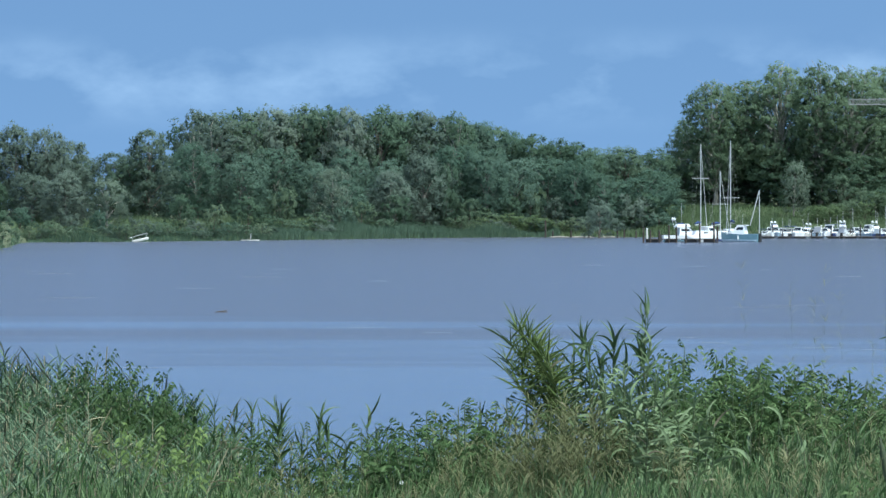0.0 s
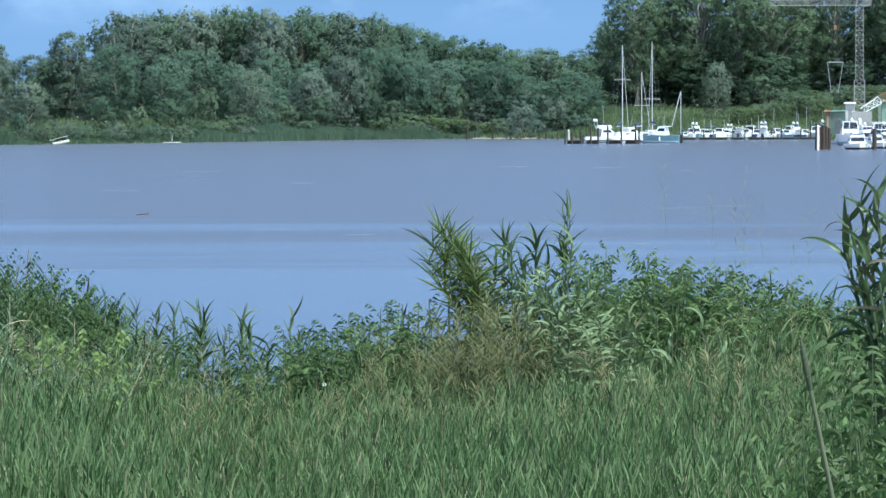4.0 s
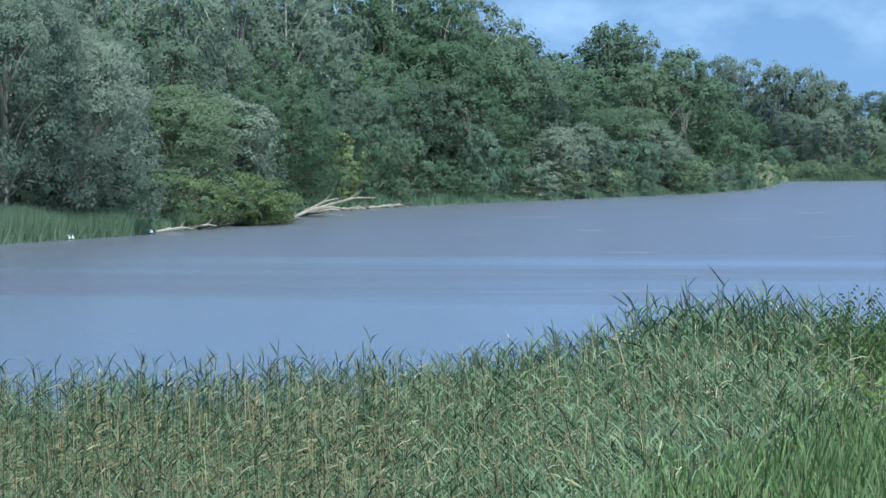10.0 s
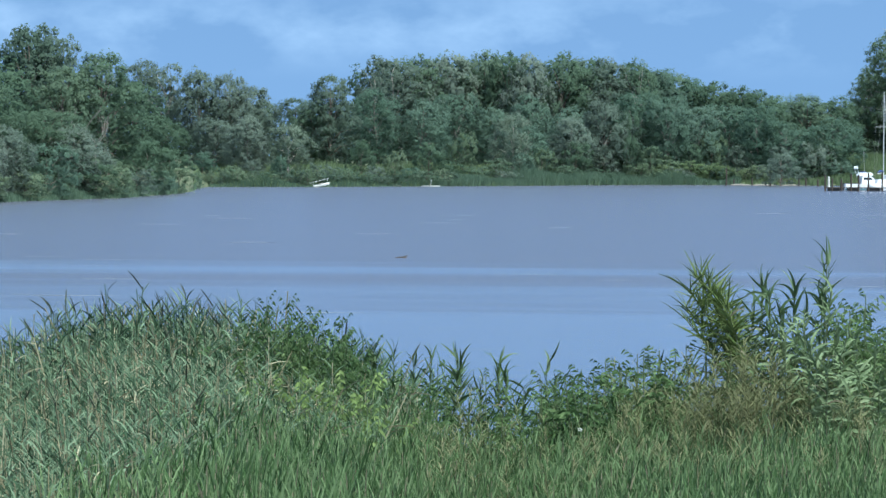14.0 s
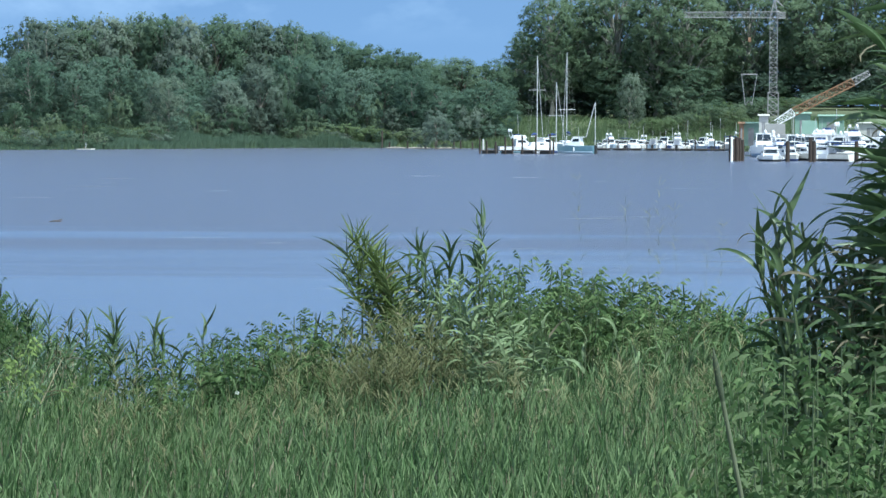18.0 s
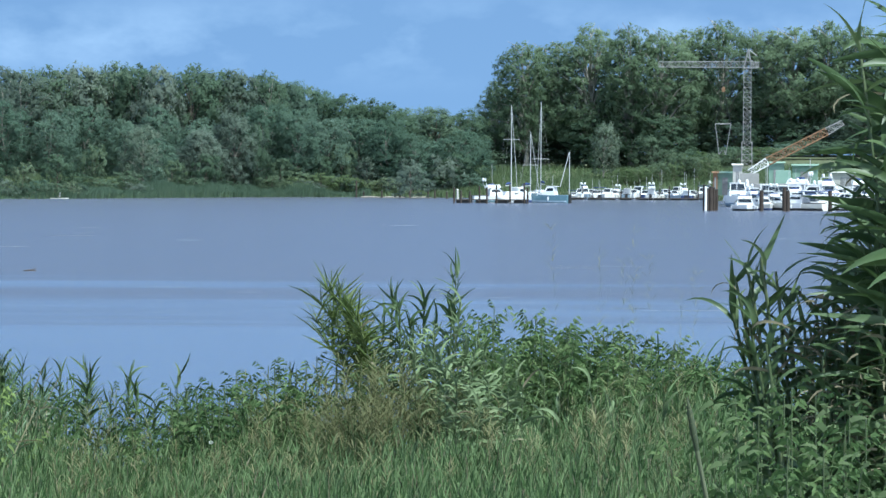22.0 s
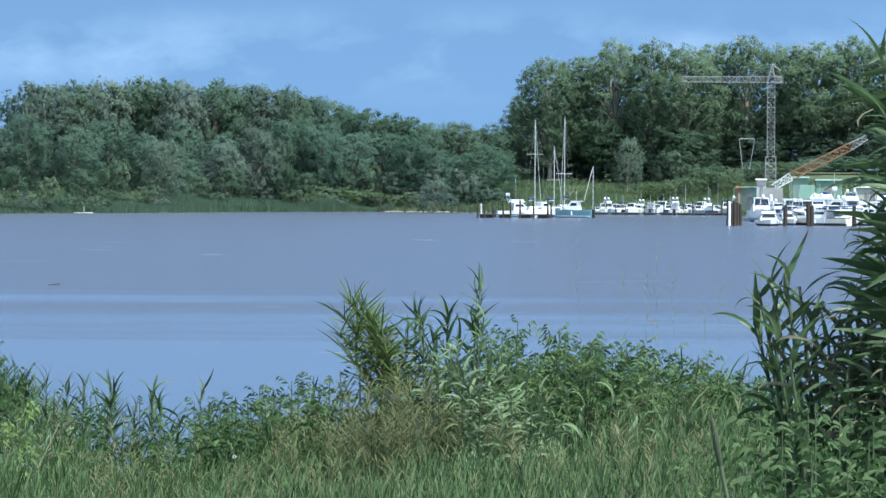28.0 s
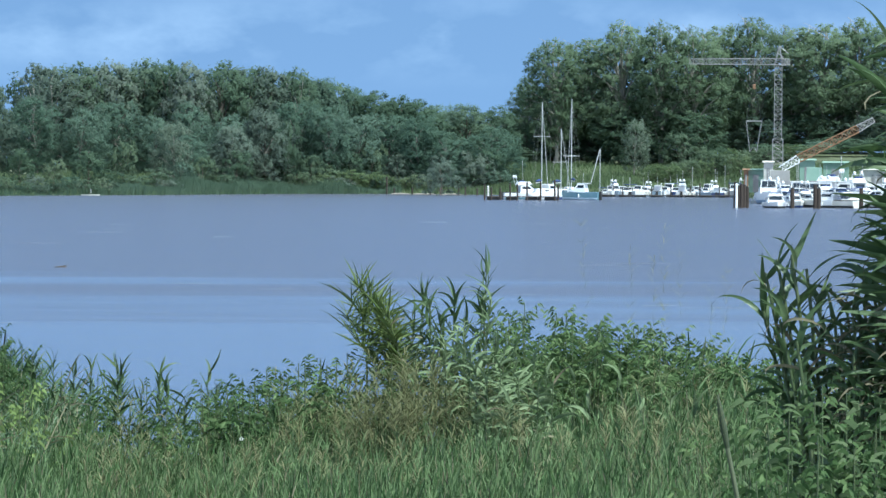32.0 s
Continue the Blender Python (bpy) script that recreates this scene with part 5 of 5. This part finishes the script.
def cane(u, d, u_top, el_top, n, leaf_len, label, r=0.014, low=0.15, dry=0.1, spread=0.6, side=None, seed=0, rise=0.0, group="giant canes on the near bank", leaves=None, curve=2.5):
    """A giant cane: stem with nodes, and leaves in two ranks."""
    q = random.Random(int(u * 7 + d) + seed)
    x, y = place(u, d)
    g = near_ground(d) - 0.1
    xt, yt = place(u_top, d)
    h = height(el_top, d) - leaf_len * 0.55 - g
    e = thing("giant_cane", x, y, g, label, "cane", group)
    dx, dy = xt - x, yt - y

    def at(t):
        return Vector((dx * t ** curve, dy * t ** curve, h * t))
    ts = [k / 14 for k in range(15)]
    child("stem", mesh_of("stem", *tube([at(t) for t in ts], [r * (1.15 if k % 2 else 0.95) * (1 - 0.55 * t) for k, t in enumerate(ts)], 7), STEM, True), e, "jointed green cane stem")
    a0 = q.uniform(0, 6.28) if side is None else side
    for i in range(n):
        t = low + (1 - low) * (i + 0.5 * q.random()) / n
        a = a0 + (i % 2) * math.pi + q.gauss(0, spread)
        is_dry = q.random() < dry * (1.6 - t)
        me = q.choice(DRY_LEAVES if is_dry else leaves or CANE_LEAVES)
        ob = child("dry_leaf" if is_dry else "leaf", me, e)
        s = leaf_len * q.uniform(0.75, 1.2) * (1 - 0.25 * abs(t - 0.6))
        tip = max(0.0, (t - 0.8) / 0.2)
        ob.matrix_local = Matrix.Translation(at(t)) @ pose(0, 0, 0, 0, 0, math.degrees(a)) @ pose(0, 0, 0, 0, -(25 * tip + q.gauss(-6, 18) + rise), 0) @ pose(0, 0, 0, q.gauss(0, 32), 0, 0) @ Matrix.Diagonal((s, s, s, 1))
    return e


def stand(rows, n, leaf_len, low, dry, spread, rise, leaves, seed, label, r=0.014):
    """Several canes of one kind; rows: bearing of foot and tip, elevation of the tip, distance."""
    return [cane(u, d, ut, el, n, leaf_len, label, r, low, dry, spread, math.pi * 0.97, seed + k, rise, leaves=leaves) for k, (u, ut, el, d) in enumerate(rows)]


DEEP = "tall giant cane with broad drooping green leaves"
front = stand((
        (1938, 1846, 330, 12.8), (1952, 1922, 420, 13.0), (1968, 1948, 450, 13.2), (1990, 1985, 420, 13.0), (2015, 2020, 440, 13.4), (1955, 1908, 290, 13.5),
        (1962, 1940, 190, 12.7), (1955, 1938, 80, 12.6), (1975, 1960, 340, 12.6), (1952, 1925, -10, 12.7)), 46, 0.40, 0.40, 0.03, 0.75, -30, BROAD_LEAVES, 0, DEEP)
stand((
        (1955, 1952, 330, 14.4), (1975, 1972, 380, 14.6), (1995, 1998, 360, 14.3), (2020, 2025, 400, 14.5), (1945, 1940, 200, 14.2), (1985, 1985, 250, 14.0),
        (2040, 2045, 380, 14.2), (1938, 1930, 60, 14.4), (1960, 1957, 110, 14.3), (1930, 1922, -20, 14.1), (1972, 1965, 20, 13.8), (2000, 1990, 120, 13.7),
        (1925, 1900, 120, 13.6), (1935, 1905, 40, 13.4), (1915, 1885, -30, 13.7), (1950, 1930, 260, 13.9), (1945, 1915, 170, 14.0), (1920, 1880, 60, 13.8), (1960, 1950, -60, 13.4)), 34, 0.40, 0.2, 0.08, 0.8, -24, BROAD_LEAVES, 12, DEEP)
stand((
        (1892, 1842, -75, 12.9), (1906, 1868, -30, 13.0), (1900, 1885, -90, 12.7), (1884, 1830, -135, 13.1), (1918, 1905, 0, 12.9), (1872, 1846, -175, 13.2),
        (1910, 1890, -160, 12.6), (1925, 1918, -120, 12.8), (1850, 1806, -150, 13.0), (1838, 1788, -185, 12.8), (1862, 1822, -110, 13.3), (1826, 1776, -160, 13.4)), 24, 0.34, 0.42, 0.06, 0.7, 6, CANE_LEAVES, 30, "giant cane with long pale leaves hanging over")
stand((
        (1750, 1654, -100, 13.0), (1742, 1634, -124, 13.1), (1754, 1680, -92, 12.9), (1746, 1628, -180, 13.2), (1764, 1706, -116, 13.0), (1758, 1660, -205, 12.8),
        (1772, 1728, -165, 13.1), (1790, 1756, -200, 12.9)),
      30, 0.27, 0.5, 0.08, 0.8, 8, SPIKE_LEAVES + CANE_LEAVES, 50, "leaning giant cane with spear-like upright leaves")
stand((
        (1750, 1650, -215, 12.9), (1756, 1690, -240, 12.7), (1766, 1720, -230, 13.1), (1790, 1768, -215, 12.9), (1812, 1800, -190, 13.2), (1836, 1828, -210, 12.8),
        (1856, 1850, -240, 12.6), (1880, 1872, -230, 12.9), (1800, 1790, -260, 12.6), (1945, 1940, -200, 12.7), (1965, 1962, -120, 12.9)),
      22, 0.28, 0.3, 0.16, 0.9, 0, CANE_LEAVES, 70, "short giant cane with drooping and withered leaves")
stand((
        (1935, 1908, 235, 12.9), (1930, 1896, 150, 12.8), (1940, 1915, 95, 12.6), (1928, 1890, 60, 13.1), (1945, 1925, 300, 13.0)), 34, 0.40, 0.5, 0.05, 0.7, -20, CANE_LEAVES + BROAD_LEAVES, 90, DEEP)
made = front[0]
bx, by = place(1899, 12.6)
spot = Vector((bx, by, height(126, 12.6))) - made.location
petals = [tube([spot, spot + Vector((math.cos(a) * 0.0035, -0.0035, math.sin(a) * 0.0035)), spot + Vector((math.cos(a) * 0.007, -0.002, math.sin(a) * 0.007))], [0.001, 0.003, 0.001], 5) for a in (0.3, 1.55, 2.8, 4.05, 5.3)]
child("blossom", mesh_of("blossom", *join_quads(petals), surface("red_petals", (0.36, 0.03, 0.03), (0.5, 0.07, 0.06), 40, 0.6, 0, 0)), made, "small red blossom at the stem")

CLUMP = "green giant cane rising above the bank weeds"
for k, (u, ut, el, d, n) in enumerate((
        (1018, 914, -180, 29.6, 64), (1016, 898, -202, 29.4, 60), (1020, 932, -188, 29.5, 60), (1016, 894, -234, 29.3, 54), (1018, 944, -206, 29.2, 56), (1020, 962, -222, 29.0, 50),
        (1014, 898, -258, 29.1, 40), (1022, 974, -250, 29.3, 36))):
    cane(u, d, ut, el, int(n * 1.6), 0.33, "feathery young cane leaning over the water", 0.008, 0.76, 0.02, 0.9, 0.1, k, -8, leaves=TUFT_LEAVES, curve=4.0)
for k, (u, ut, el, d, n) in enumerate((
        (1030, 1030, -196, 29.5, 22), (1046, 1043, -206, 29.0, 20), (1080, 1086, -198, 29.3, 20), (1132, 1143, -146, 29.4, 26), (1126, 1136, -196, 29.2, 18),
        (1060, 1062, -236, 29.1, 18), (1014, 1012, -226, 29.2, 18), (1098, 1104, -240, 29.0, 16))):
    cane(u, d, ut, el, int(n * 1.7), 0.32, CLUMP, 0.010, 0.62, 0.02, 0.6, 0.2, 4 + k, 18, leaves=SPIKE_LEAVES + CANE_LEAVES)
    cane(u - 6, d - 0.4, ut + 8, el - 62, n, 0.27, "pale cane with hanging leaves beside taller ones", 0.010, 0.6, 0.05, 0.8, 0.2, 24 + k, 6, leaves=PALE_LEAVES)
for k, (u, ut, el, d, n) in enumerate((
        (1100, 1105, -262, 28.4, 18), (1150, 1160, -270, 28.0, 18), (1190, 1195, -300, 28.0, 18), (1220, 1228, -312, 27.6, 18), (1170, 1168, -318, 27.0, 18),
        (1245, 1250, -335, 27.4, 16), (1130, 1125, -326, 27.2, 18), (1205, 1200, -342, 26.8, 18), (1255, 1262, -350, 26.6, 14), (1140, 1145, -346, 26.6, 16),
        (1075, 1070, -285, 28.2, 16), (1110, 1116, -300, 27.7, 18), (1160, 1176, -290, 27.8, 18), (1230, 1236, -360, 26.3, 14), (1185, 1182, -365, 26.2, 14))):
    cane(u, d, ut, el, int(n * 2.1), 0.28, "pale grey-green cane with hanging leaves", 0.010, 0.58, 0.03, 0.9, 0.2, 12 + k, 0, leaves=PALE_LEAVES)
for k, (u, ut, el, d, n) in enumerate((
        (1298, 1300, -330, 27.5, 10), (1330, 1326, -352, 26.8, 10), (1372, 1376, -338, 27.2, 10), (1412, 1408, -356, 26.6, 10), (1465, 1470, -350, 27.0, 10), (1515, 1510, -362, 26.4, 10))):
    cane(u, d, ut, el, n, 0.34, "slim upright cane among the bushy weeds", 0.008, 0.45, 0.05, 0.6, 0.2, 40 + k, 26, leaves=PALE_LEAVES)
for k, (u, ut, el, n) in enumerate((
        (376, 380, -330, 11), (418, 414, -352, 10), (440, 446, -345, 11), (488, 493, -340, 13), (500, 498, -352, 10), (562, 566, -350, 15), (574, 580, -375, 9), (612, 610, -395, 8),
        (648, 651, -352, 8), (664, 668, -392, 8), (350, 348, -345, 10), (530, 534, -388, 9))):
    cane(u, 29.0 + 0.4 * (k % 3), ut, el + 12, int(n * 1.5), 0.26, "single common reed standing out over the water", 0.006, 0.78, 0.02, 0.45, 0.1, 60 + k, 18, "single reeds at the water's edge", CLUMP_LEAVES)


def weed_meshes(seed, leaf, stems=7, leaf_len=0.14, fronds=24, bushy=0.3):
    """A bushy weed one unit high: upright stems set all round with spreading, drooping, feathered leaves."""
    r = np.random.default_rng(seed)
    st, Vs, Fs, o = [], [], [], 0
    for s in range(stems):
        a = s * 2.4 + r.random()
        lean = (0.08 + bushy * r.random()) if s else 0.02
        top = np.array((math.cos(a) * lean, math.sin(a) * lean, 0.99 - 0.30 * r.random() * (s > 0)))
        foot = np.array((top[0] * 0.35, top[1] * 0.35, 0.0))
        st.append(tube([foot, foot * 0.5 + top * 0.5, top], [0.007, 0.005, 0.002], 5))
        for i in range(fronds):
            t = 0.28 + 0.71 * (i + 0.6 * r.random()) / fronds
            c = foot + (top - foot) * t
            b = i * 2.4 + r.uniform(-0.4, 0.4)
            out = np.array((math.cos(b), math.sin(b), 0))
            L = leaf_len * r.uniform(0.8, 1.2) * (1.25 - 0.75 * t)
            axis = out * L + np.array((0, 0, L * (0.25 + 0.9 * max(0, t - 0.8) / 0.2)))
            across = np.array((-out[1], out[0], 0))
            for k in range(7):
                q = (k + 1) / 7
                p = c + axis * q + np.array((0, 0, -0.35 * L * q * q))
                way = across * (1 if k % 2 else -1) + out * 0.7 + np.array((0, 0, -0.25 + r.normal() * 0.3))
                if k == 6:
                    way = out + np.array((0, 0, -0.5))
                v, f = strip(p, way, out, L * 0.5 * (1.1 - 0.4 * q), L * 0.14, 0.9, 2, r.uniform(-0.9, 0.9))
                Vs.append(v), Fs.append(f + o)
                o += len(v)
    return [mesh_of("stalk", *q, STEM, True) for q in st], tri_mesh("foliage", np.concatenate(Vs), np.concatenate(Fs), [leaf])


def brush_meshes(seed, leaf, stems=7, whorls=34, leaf_len=0.088):
    """A tall weed one unit high: upright stems ringed densely with narrow drooping leaves."""
    r = np.random.default_rng(seed)
    st, Vs, Fs, o = [], [], [], 0
    for s in range(stems):
        a = s * 2.4 + r.random()
        lean = 0.08 + 0.34 * r.random() if s else 0.02
        top = np.array((math.cos(a) * lean, math.sin(a) * lean, 0.97 - (0.5 * lean + 0.16 * r.random()) * (s > 0)))
        foot = np.array((top[0] * 0.35, top[1] * 0.35, 0.0))
        st.append(tube([foot, foot * 0.5 + top * 0.5, top], [0.007, 0.005, 0.002], 5))
        for i in range(whorls):
            t = 0.3 + 0.7 * (i + r.random()) / whorls
            c = foot + (top - foot) * t
            for k in range(4):
                b = i * 1.1 + k * 1.57 + r.uniform(-0.4, 0.4)
                out = np.array((math.cos(b), math.sin(b), 0))
                L = leaf_len * r.uniform(0.7, 1.2) * (1.25 - 0.75 * t)
                v, f = strip(c, out + np.array((0, 0, 0.3 + 1.2 * max(0, t - 0.9) / 0.1)), out, L, L * 0.15, 1.5, 2, r.uniform(-1.0, 1.0))
                Vs.append(v), Fs.append(f + o)
                o += len(v)
    return [mesh_of("stalk", *q, STEM, True) for q in st], tri_mesh("foliage", np.concatenate(Vs), np.concatenate(Fs), [leaf])


BRUSH = [brush_meshes(140, HERB, 14, 40, 0.105)]
BIGBRUSH = [brush_meshes(150, PINNATE, 9, 36, 0.12)]
WEEDS = [weed_meshes(100 + i, (PINNATE, HERB, HERB)[i], 6 + i) for i in range(3)]
FEATHER = [weed_meshes(160 + i, (HERB, PINNATE)[i % 2], 12 + i, 0.135, 36, 0.32) for i in range(4)]
LIMEWEED = weed_meshes(120, LIME, 6, 0.17, 14)


def weed(u, d, el, wide, meshes, label):
    x, y = place(u, d)
    g = near_ground(d) - 0.05
    e = thing("tall_weed", x, y, g, label, "weed", "bushy weeds on the near bank")
    h = height(el + 6, d) - g
    wide = wide * 1.5
    e.scale = (h * wide, h * wide, h)
    e.rotation_euler = (0, 0, random.random() * 6.28)
    for me in meshes[0]:
        child("stalk", me, e)
    child("foliage", meshes[1], e)


for u, el, wide in (
        (156, -252, 0.28), (170, -278, 0.32), (226, -280, 0.32), (243, -288, 0.32), (258, -302, 0.34), (196, -312, 0.36), (284, -330, 0.36)):
    weed(u, 29.2 + random.uniform(-0.8, 0.8), el, wide, random.choice(FEATHER[1::2] + BIGBRUSH), "dark green bushy weed with feathery leaves")
for u, el, wide in (
        (1204, -244, 0.4), (1216, -268, 0.5), (1290, -256, 0.45), (1302, -272, 0.6), (1276, -280, 0.6), (1362, -282, 0.45), (1372, -300, 0.6), (1438, -278, 0.5), (1424, -288, 0.6),
        (1452, -298, 0.6), (1240, -306, 0.6), (1180, -310, 0.5), (1258, -300, 0.6), (1322, -300, 0.6), (1340, -312, 0.6), (1400, -312, 0.6), (1480, -324, 0.6), (1525, -336, 0.6),
        (1575, -338, 0.6), (1630, -340, 0.6), (1345, -338, 0.7), (1250, -335, 0.7), (1300, -330, 0.7), (1270, -320, 0.6), (1410, -330, 0.6), (1500, -330, 0.6), (1550, -338, 0.6), (1600, -338, 0.6)):
    weed(u, 29.8 + random.uniform(-0.8, 1.2), el, wide, random.choice(FEATHER + BRUSH), "dark green bushy weed with feathery leaves")
for u, el, wide in ((700, -400, 0.7), (740, -385, 0.7), (780, -368, 0.7), (830, -352, 0.7), (870, -350, 0.7), (905, -335, 0.6), (940, -340, 0.6), (980, -350, 0.7), (660, -425, 0.6), (720, -430, 0.7), (800, -420, 0.7), (860, -410, 0.7), (40, -330, 0.5), (400, -368, 0.5), (452, -372, 0.5), (548, -388, 0.5), (640, -390, 0.5), (685, -388, 0.6), (712, -380, 0.6), (760, -372, 0.6), (808, -352, 0.6), (850, -345, 0.6), (925, -330, 0.6)):
    weed(u, 28.6 + random.uniform(-1.0, 1.5), el, wide, random.choice(WEEDS), "mid-green leafy weed among panicle grass")
for u, el, d in ((215, -372, 25.6), (250, -392, 25.2), (180, -385, 25.8), (270, -405, 25.0), (60, -415, 24.5), (300, -398, 26.0), (332, -408, 26.2), (150, -395, 25.2), (232, -410, 24.4), (286, -428, 24.2)):
    weed(u, d, el, 0.4, LIMEWEED, "bright yellow-green leafy weed among the reeds")


# fine grasses with pinkish panicles
def panicle_template(r, fine=1.0, n=26):
    Vs, Fs, M, o = [], [], [], 0
    lean = r.normal(size=2) * 0.1

    def add(v, f, m):
        nonlocal o
        Vs.append(v), Fs.append(f + o), M.append(np.full(len(f), m))
        o += len(v)
    add(*strip((0, 0, 0), np.array((lean[0], lean[1], 1.0)), np.array((1.0, 0, 0)), 1.0, 0.004 * fine, 0.05, 3), 0)
    for k in range(n):
        t = 0.72 + 0.28 * r.random()
        a = r.uniform(0, 6.28)
        out = np.array((math.cos(a), math.sin(a), 0))
        L = 0.09 * (1.25 - t) / 0.4
        add(*strip(np.array((lean[0] * t, lean[1] * t, t)), out * 0.8 + np.array((0, 0, 0.6)), out, (L + 0.02) * (0.2 + 0.8 * fine), (0.0045 if fine == 1 else 0.007) * fine, 0.8, 2), 1)
    return np.concatenate(Vs), np.concatenate(Fs), np.concatenate(M)


pr = np.random.default_rng(21)
PANICLES = [panicle_template(pr, 1.0, 34) for _ in range(6)]
NEAR_PANICLES = [panicle_template(pr, 0.07, 110) for _ in range(4)]
scatter("panicle_patch", PANICLES, np.concatenate([spots_for(pr, 80, 800, 1180, 26.0, 29.6, 9, lift=24), spots_for(pr, 26, 940, 1085, 26.8, 28.8, 6, lift=58)]), [REED, PINK], "patch of tan-headed panicle grass before the canes", "grass")
scatter("panicle_grass", PANICLES, spots_for(pr, 170, 420, 1640, 22, 30, 13, lift=8), [REED, PINK], "thin grass with pinkish-brown seed panicles", "grass")
scatter("near_seed_grass", NEAR_PANICLES, np.array([(*place(u, 6.2), near_ground(6.2), height(el, 6.2) - near_ground(6.2), 1.0 * i) for i, (u, el) in enumerate(((1395, -95), (1420, -130), (1468, -110), (1490, -175), (1518, -215), (1440, -160), (1555, -150)))]),
        [DEAD, PINK], "few pale seed-headed grass stalks beside the canes", "grass")


def near_vine(seed, n, u0, u1, e0, e1, d0, d1, size, leaf, name, label, wide=0.5):
    r = np.random.default_rng(seed)
    Vs, Fs, o = [], [], 0
    for _ in range(n):
        d = r.uniform(d0, d1)
        u, el = r.uniform(u0, u1), e1 + (e0 - e1) * r.random() ** 1.4
        el -= 0.35 * max(0, 1640 - u)
        x, y = place(u, d)
        a = r.uniform(0, 6.28)
        out = np.array((math.cos(a), math.sin(a), 0))
        way = out + np.array((0, 0, r.uniform(-0.4, 0.9)))
        way /= np.linalg.norm(way)
        L = size * r.uniform(0.4, 1.3)
        v, f = strip((x, y, height(el, d)), way, out, L, L * wide, 1.2, 4, r.uniform(-1.2, 1.2))
        Vs.append(v), Fs.append(f + o)
        o += len(v)
    tagged(new(name, tri_mesh(name, np.concatenate(Vs), np.concatenate(Fs), [leaf])), label, "weeds", kind="stuff")


near_vine(31, 650, 1580, 2050, -390, -670, 9.6, 11.8, 0.055, VINE, "climbing_weeds", "leafy green climbers tangled round the cane stems", 0.4)
near_vine(32, 260, 1745, 1880, -215, -440, 12.4, 13.3, 0.085, DEAD, "dry_cane_litter", "dry tan leaf litter hanging in the cane clump", 0.14)
near_vine(33, 110, 1880, 1965, -240, -640, 12.2, 12.9, 0.10, DEAD, "withered_cane_leaves", "withered tan leaves hanging on the cane stems", 0.14)
for k, (u, el, d) in enumerate(((1620, -438, 11.8), (1668, -415, 11.2), (1712, -392, 11.6), (1748, -378, 11.0), (1790, -392, 11.9), (1830, -400, 11.5), (1872, -425, 11.6), (1735, -470, 9.8),
                                (1800, -490, 9.9), (1650, -520, 10.0))):
    weed(u, d, el, 0.42, WEEDS[k % 3], "soft green leafy weed in front of the canes")


def withered_stalk(u, d, u_top, el_top):
    """A stout old stalk with a dark sheathed head."""
    (x, y), (xt, yt) = place(u, d), place(u_top, d)
    g = near_ground(d) - 0.05
    e = thing("withered_stalk", x, y, g, "stout leaning stalk with a dark sheathed head", "stalk")
    top = Vector((xt - x, yt - y, height(el_top, d) - g))
    mid = top * 0.92
    child("stem", mesh_of("stem", *tube([(0, 0, 0), mid * 0.5 + Vector((0.01, 0, 0)), mid], [0.008, 0.007, 0.006], 8), DRYSTEM, True), e, "pale dry stem")
    child("head", mesh_of("head", *tube([mid, mid.lerp(top, 0.3), mid.lerp(top, 0.7), top], [0.006, 0.009, 0.008, 0.002], 8), DARKHEAD, True), e, "dark brown-green sheath")


def white_bloom(u, d, el):
    """A small white flower on a thin stalk."""
    x, y = place(u, d)
    g = near_ground(d) - 0.05
    e = thing("white_flower", x, y, g, "single white bloom on a thin green stalk", "flower")
    top = Vector((0.02, 0, height(el, d) - g))
    child("stem", mesh_of("stem", *tube([(0, 0, 0), top * 0.5, top], [0.004, 0.004, 0.003], 5), STEM, True), e)
    for k in range(5):
        a = k * 1.257 + 0.2
        way = Vector((math.cos(a), -0.35, math.sin(a)))
        child("petal", mesh_of("petal", *tube([top, top + way * 0.012, top + way * 0.022], [0.003, 0.010, 0.003], 6), WHITE, True), e)


white_bloom(706, 27.9, -486)
DRYSTEM = surface("dry_stem", (0.085, 0.10, 0.05), (0.16, 0.17, 0.095), 8, 0.7, 0, 0.2, (1, 1, 0.2))
DARKHEAD = surface("dark_sheath", (0.035, 0.050, 0.022), (0.070, 0.085, 0.038), 10, 0.7, 0, 0.3, (1, 1, 0.2))
withered_stalk(1780, 8.2, 1552, -402)

# thin pale streaks of foam drifting on the river
fr = np.random.default_rng(77)
Vs, Fs = [], []
for i in range(48):
    d = fr.uniform(75, 250)
    x, y = place(fr.uniform(-1500, 2100), d)
    L, w = fr.uniform(0.5, 2.6), fr.uniform(0.05, 0.16) * d / 120
    k = len(Vs)
    Vs += [(x - L, y, 0.006), (x - L * 0.3, y - w, 0.006), (x + L * 0.4, y - w * 0.7, 0.006), (x + L, y + w * 0.3, 0.006), (x + L * 0.2, y + w, 0.006)]
    Fs += [(k, k + 1, k + 2), (k, k + 2, k + 4), (k + 2, k + 3, k + 4)]
tagged(new("foam_streaks", tri_mesh("foam_streaks", np.array(Vs), np.array(Fs), [surface("foam", (0.16, 0.18, 0.20), (0.30, 0.32, 0.34), 3, 0.8)])), "thin pale streaks of foam on the river", "foam", kind="stuff")
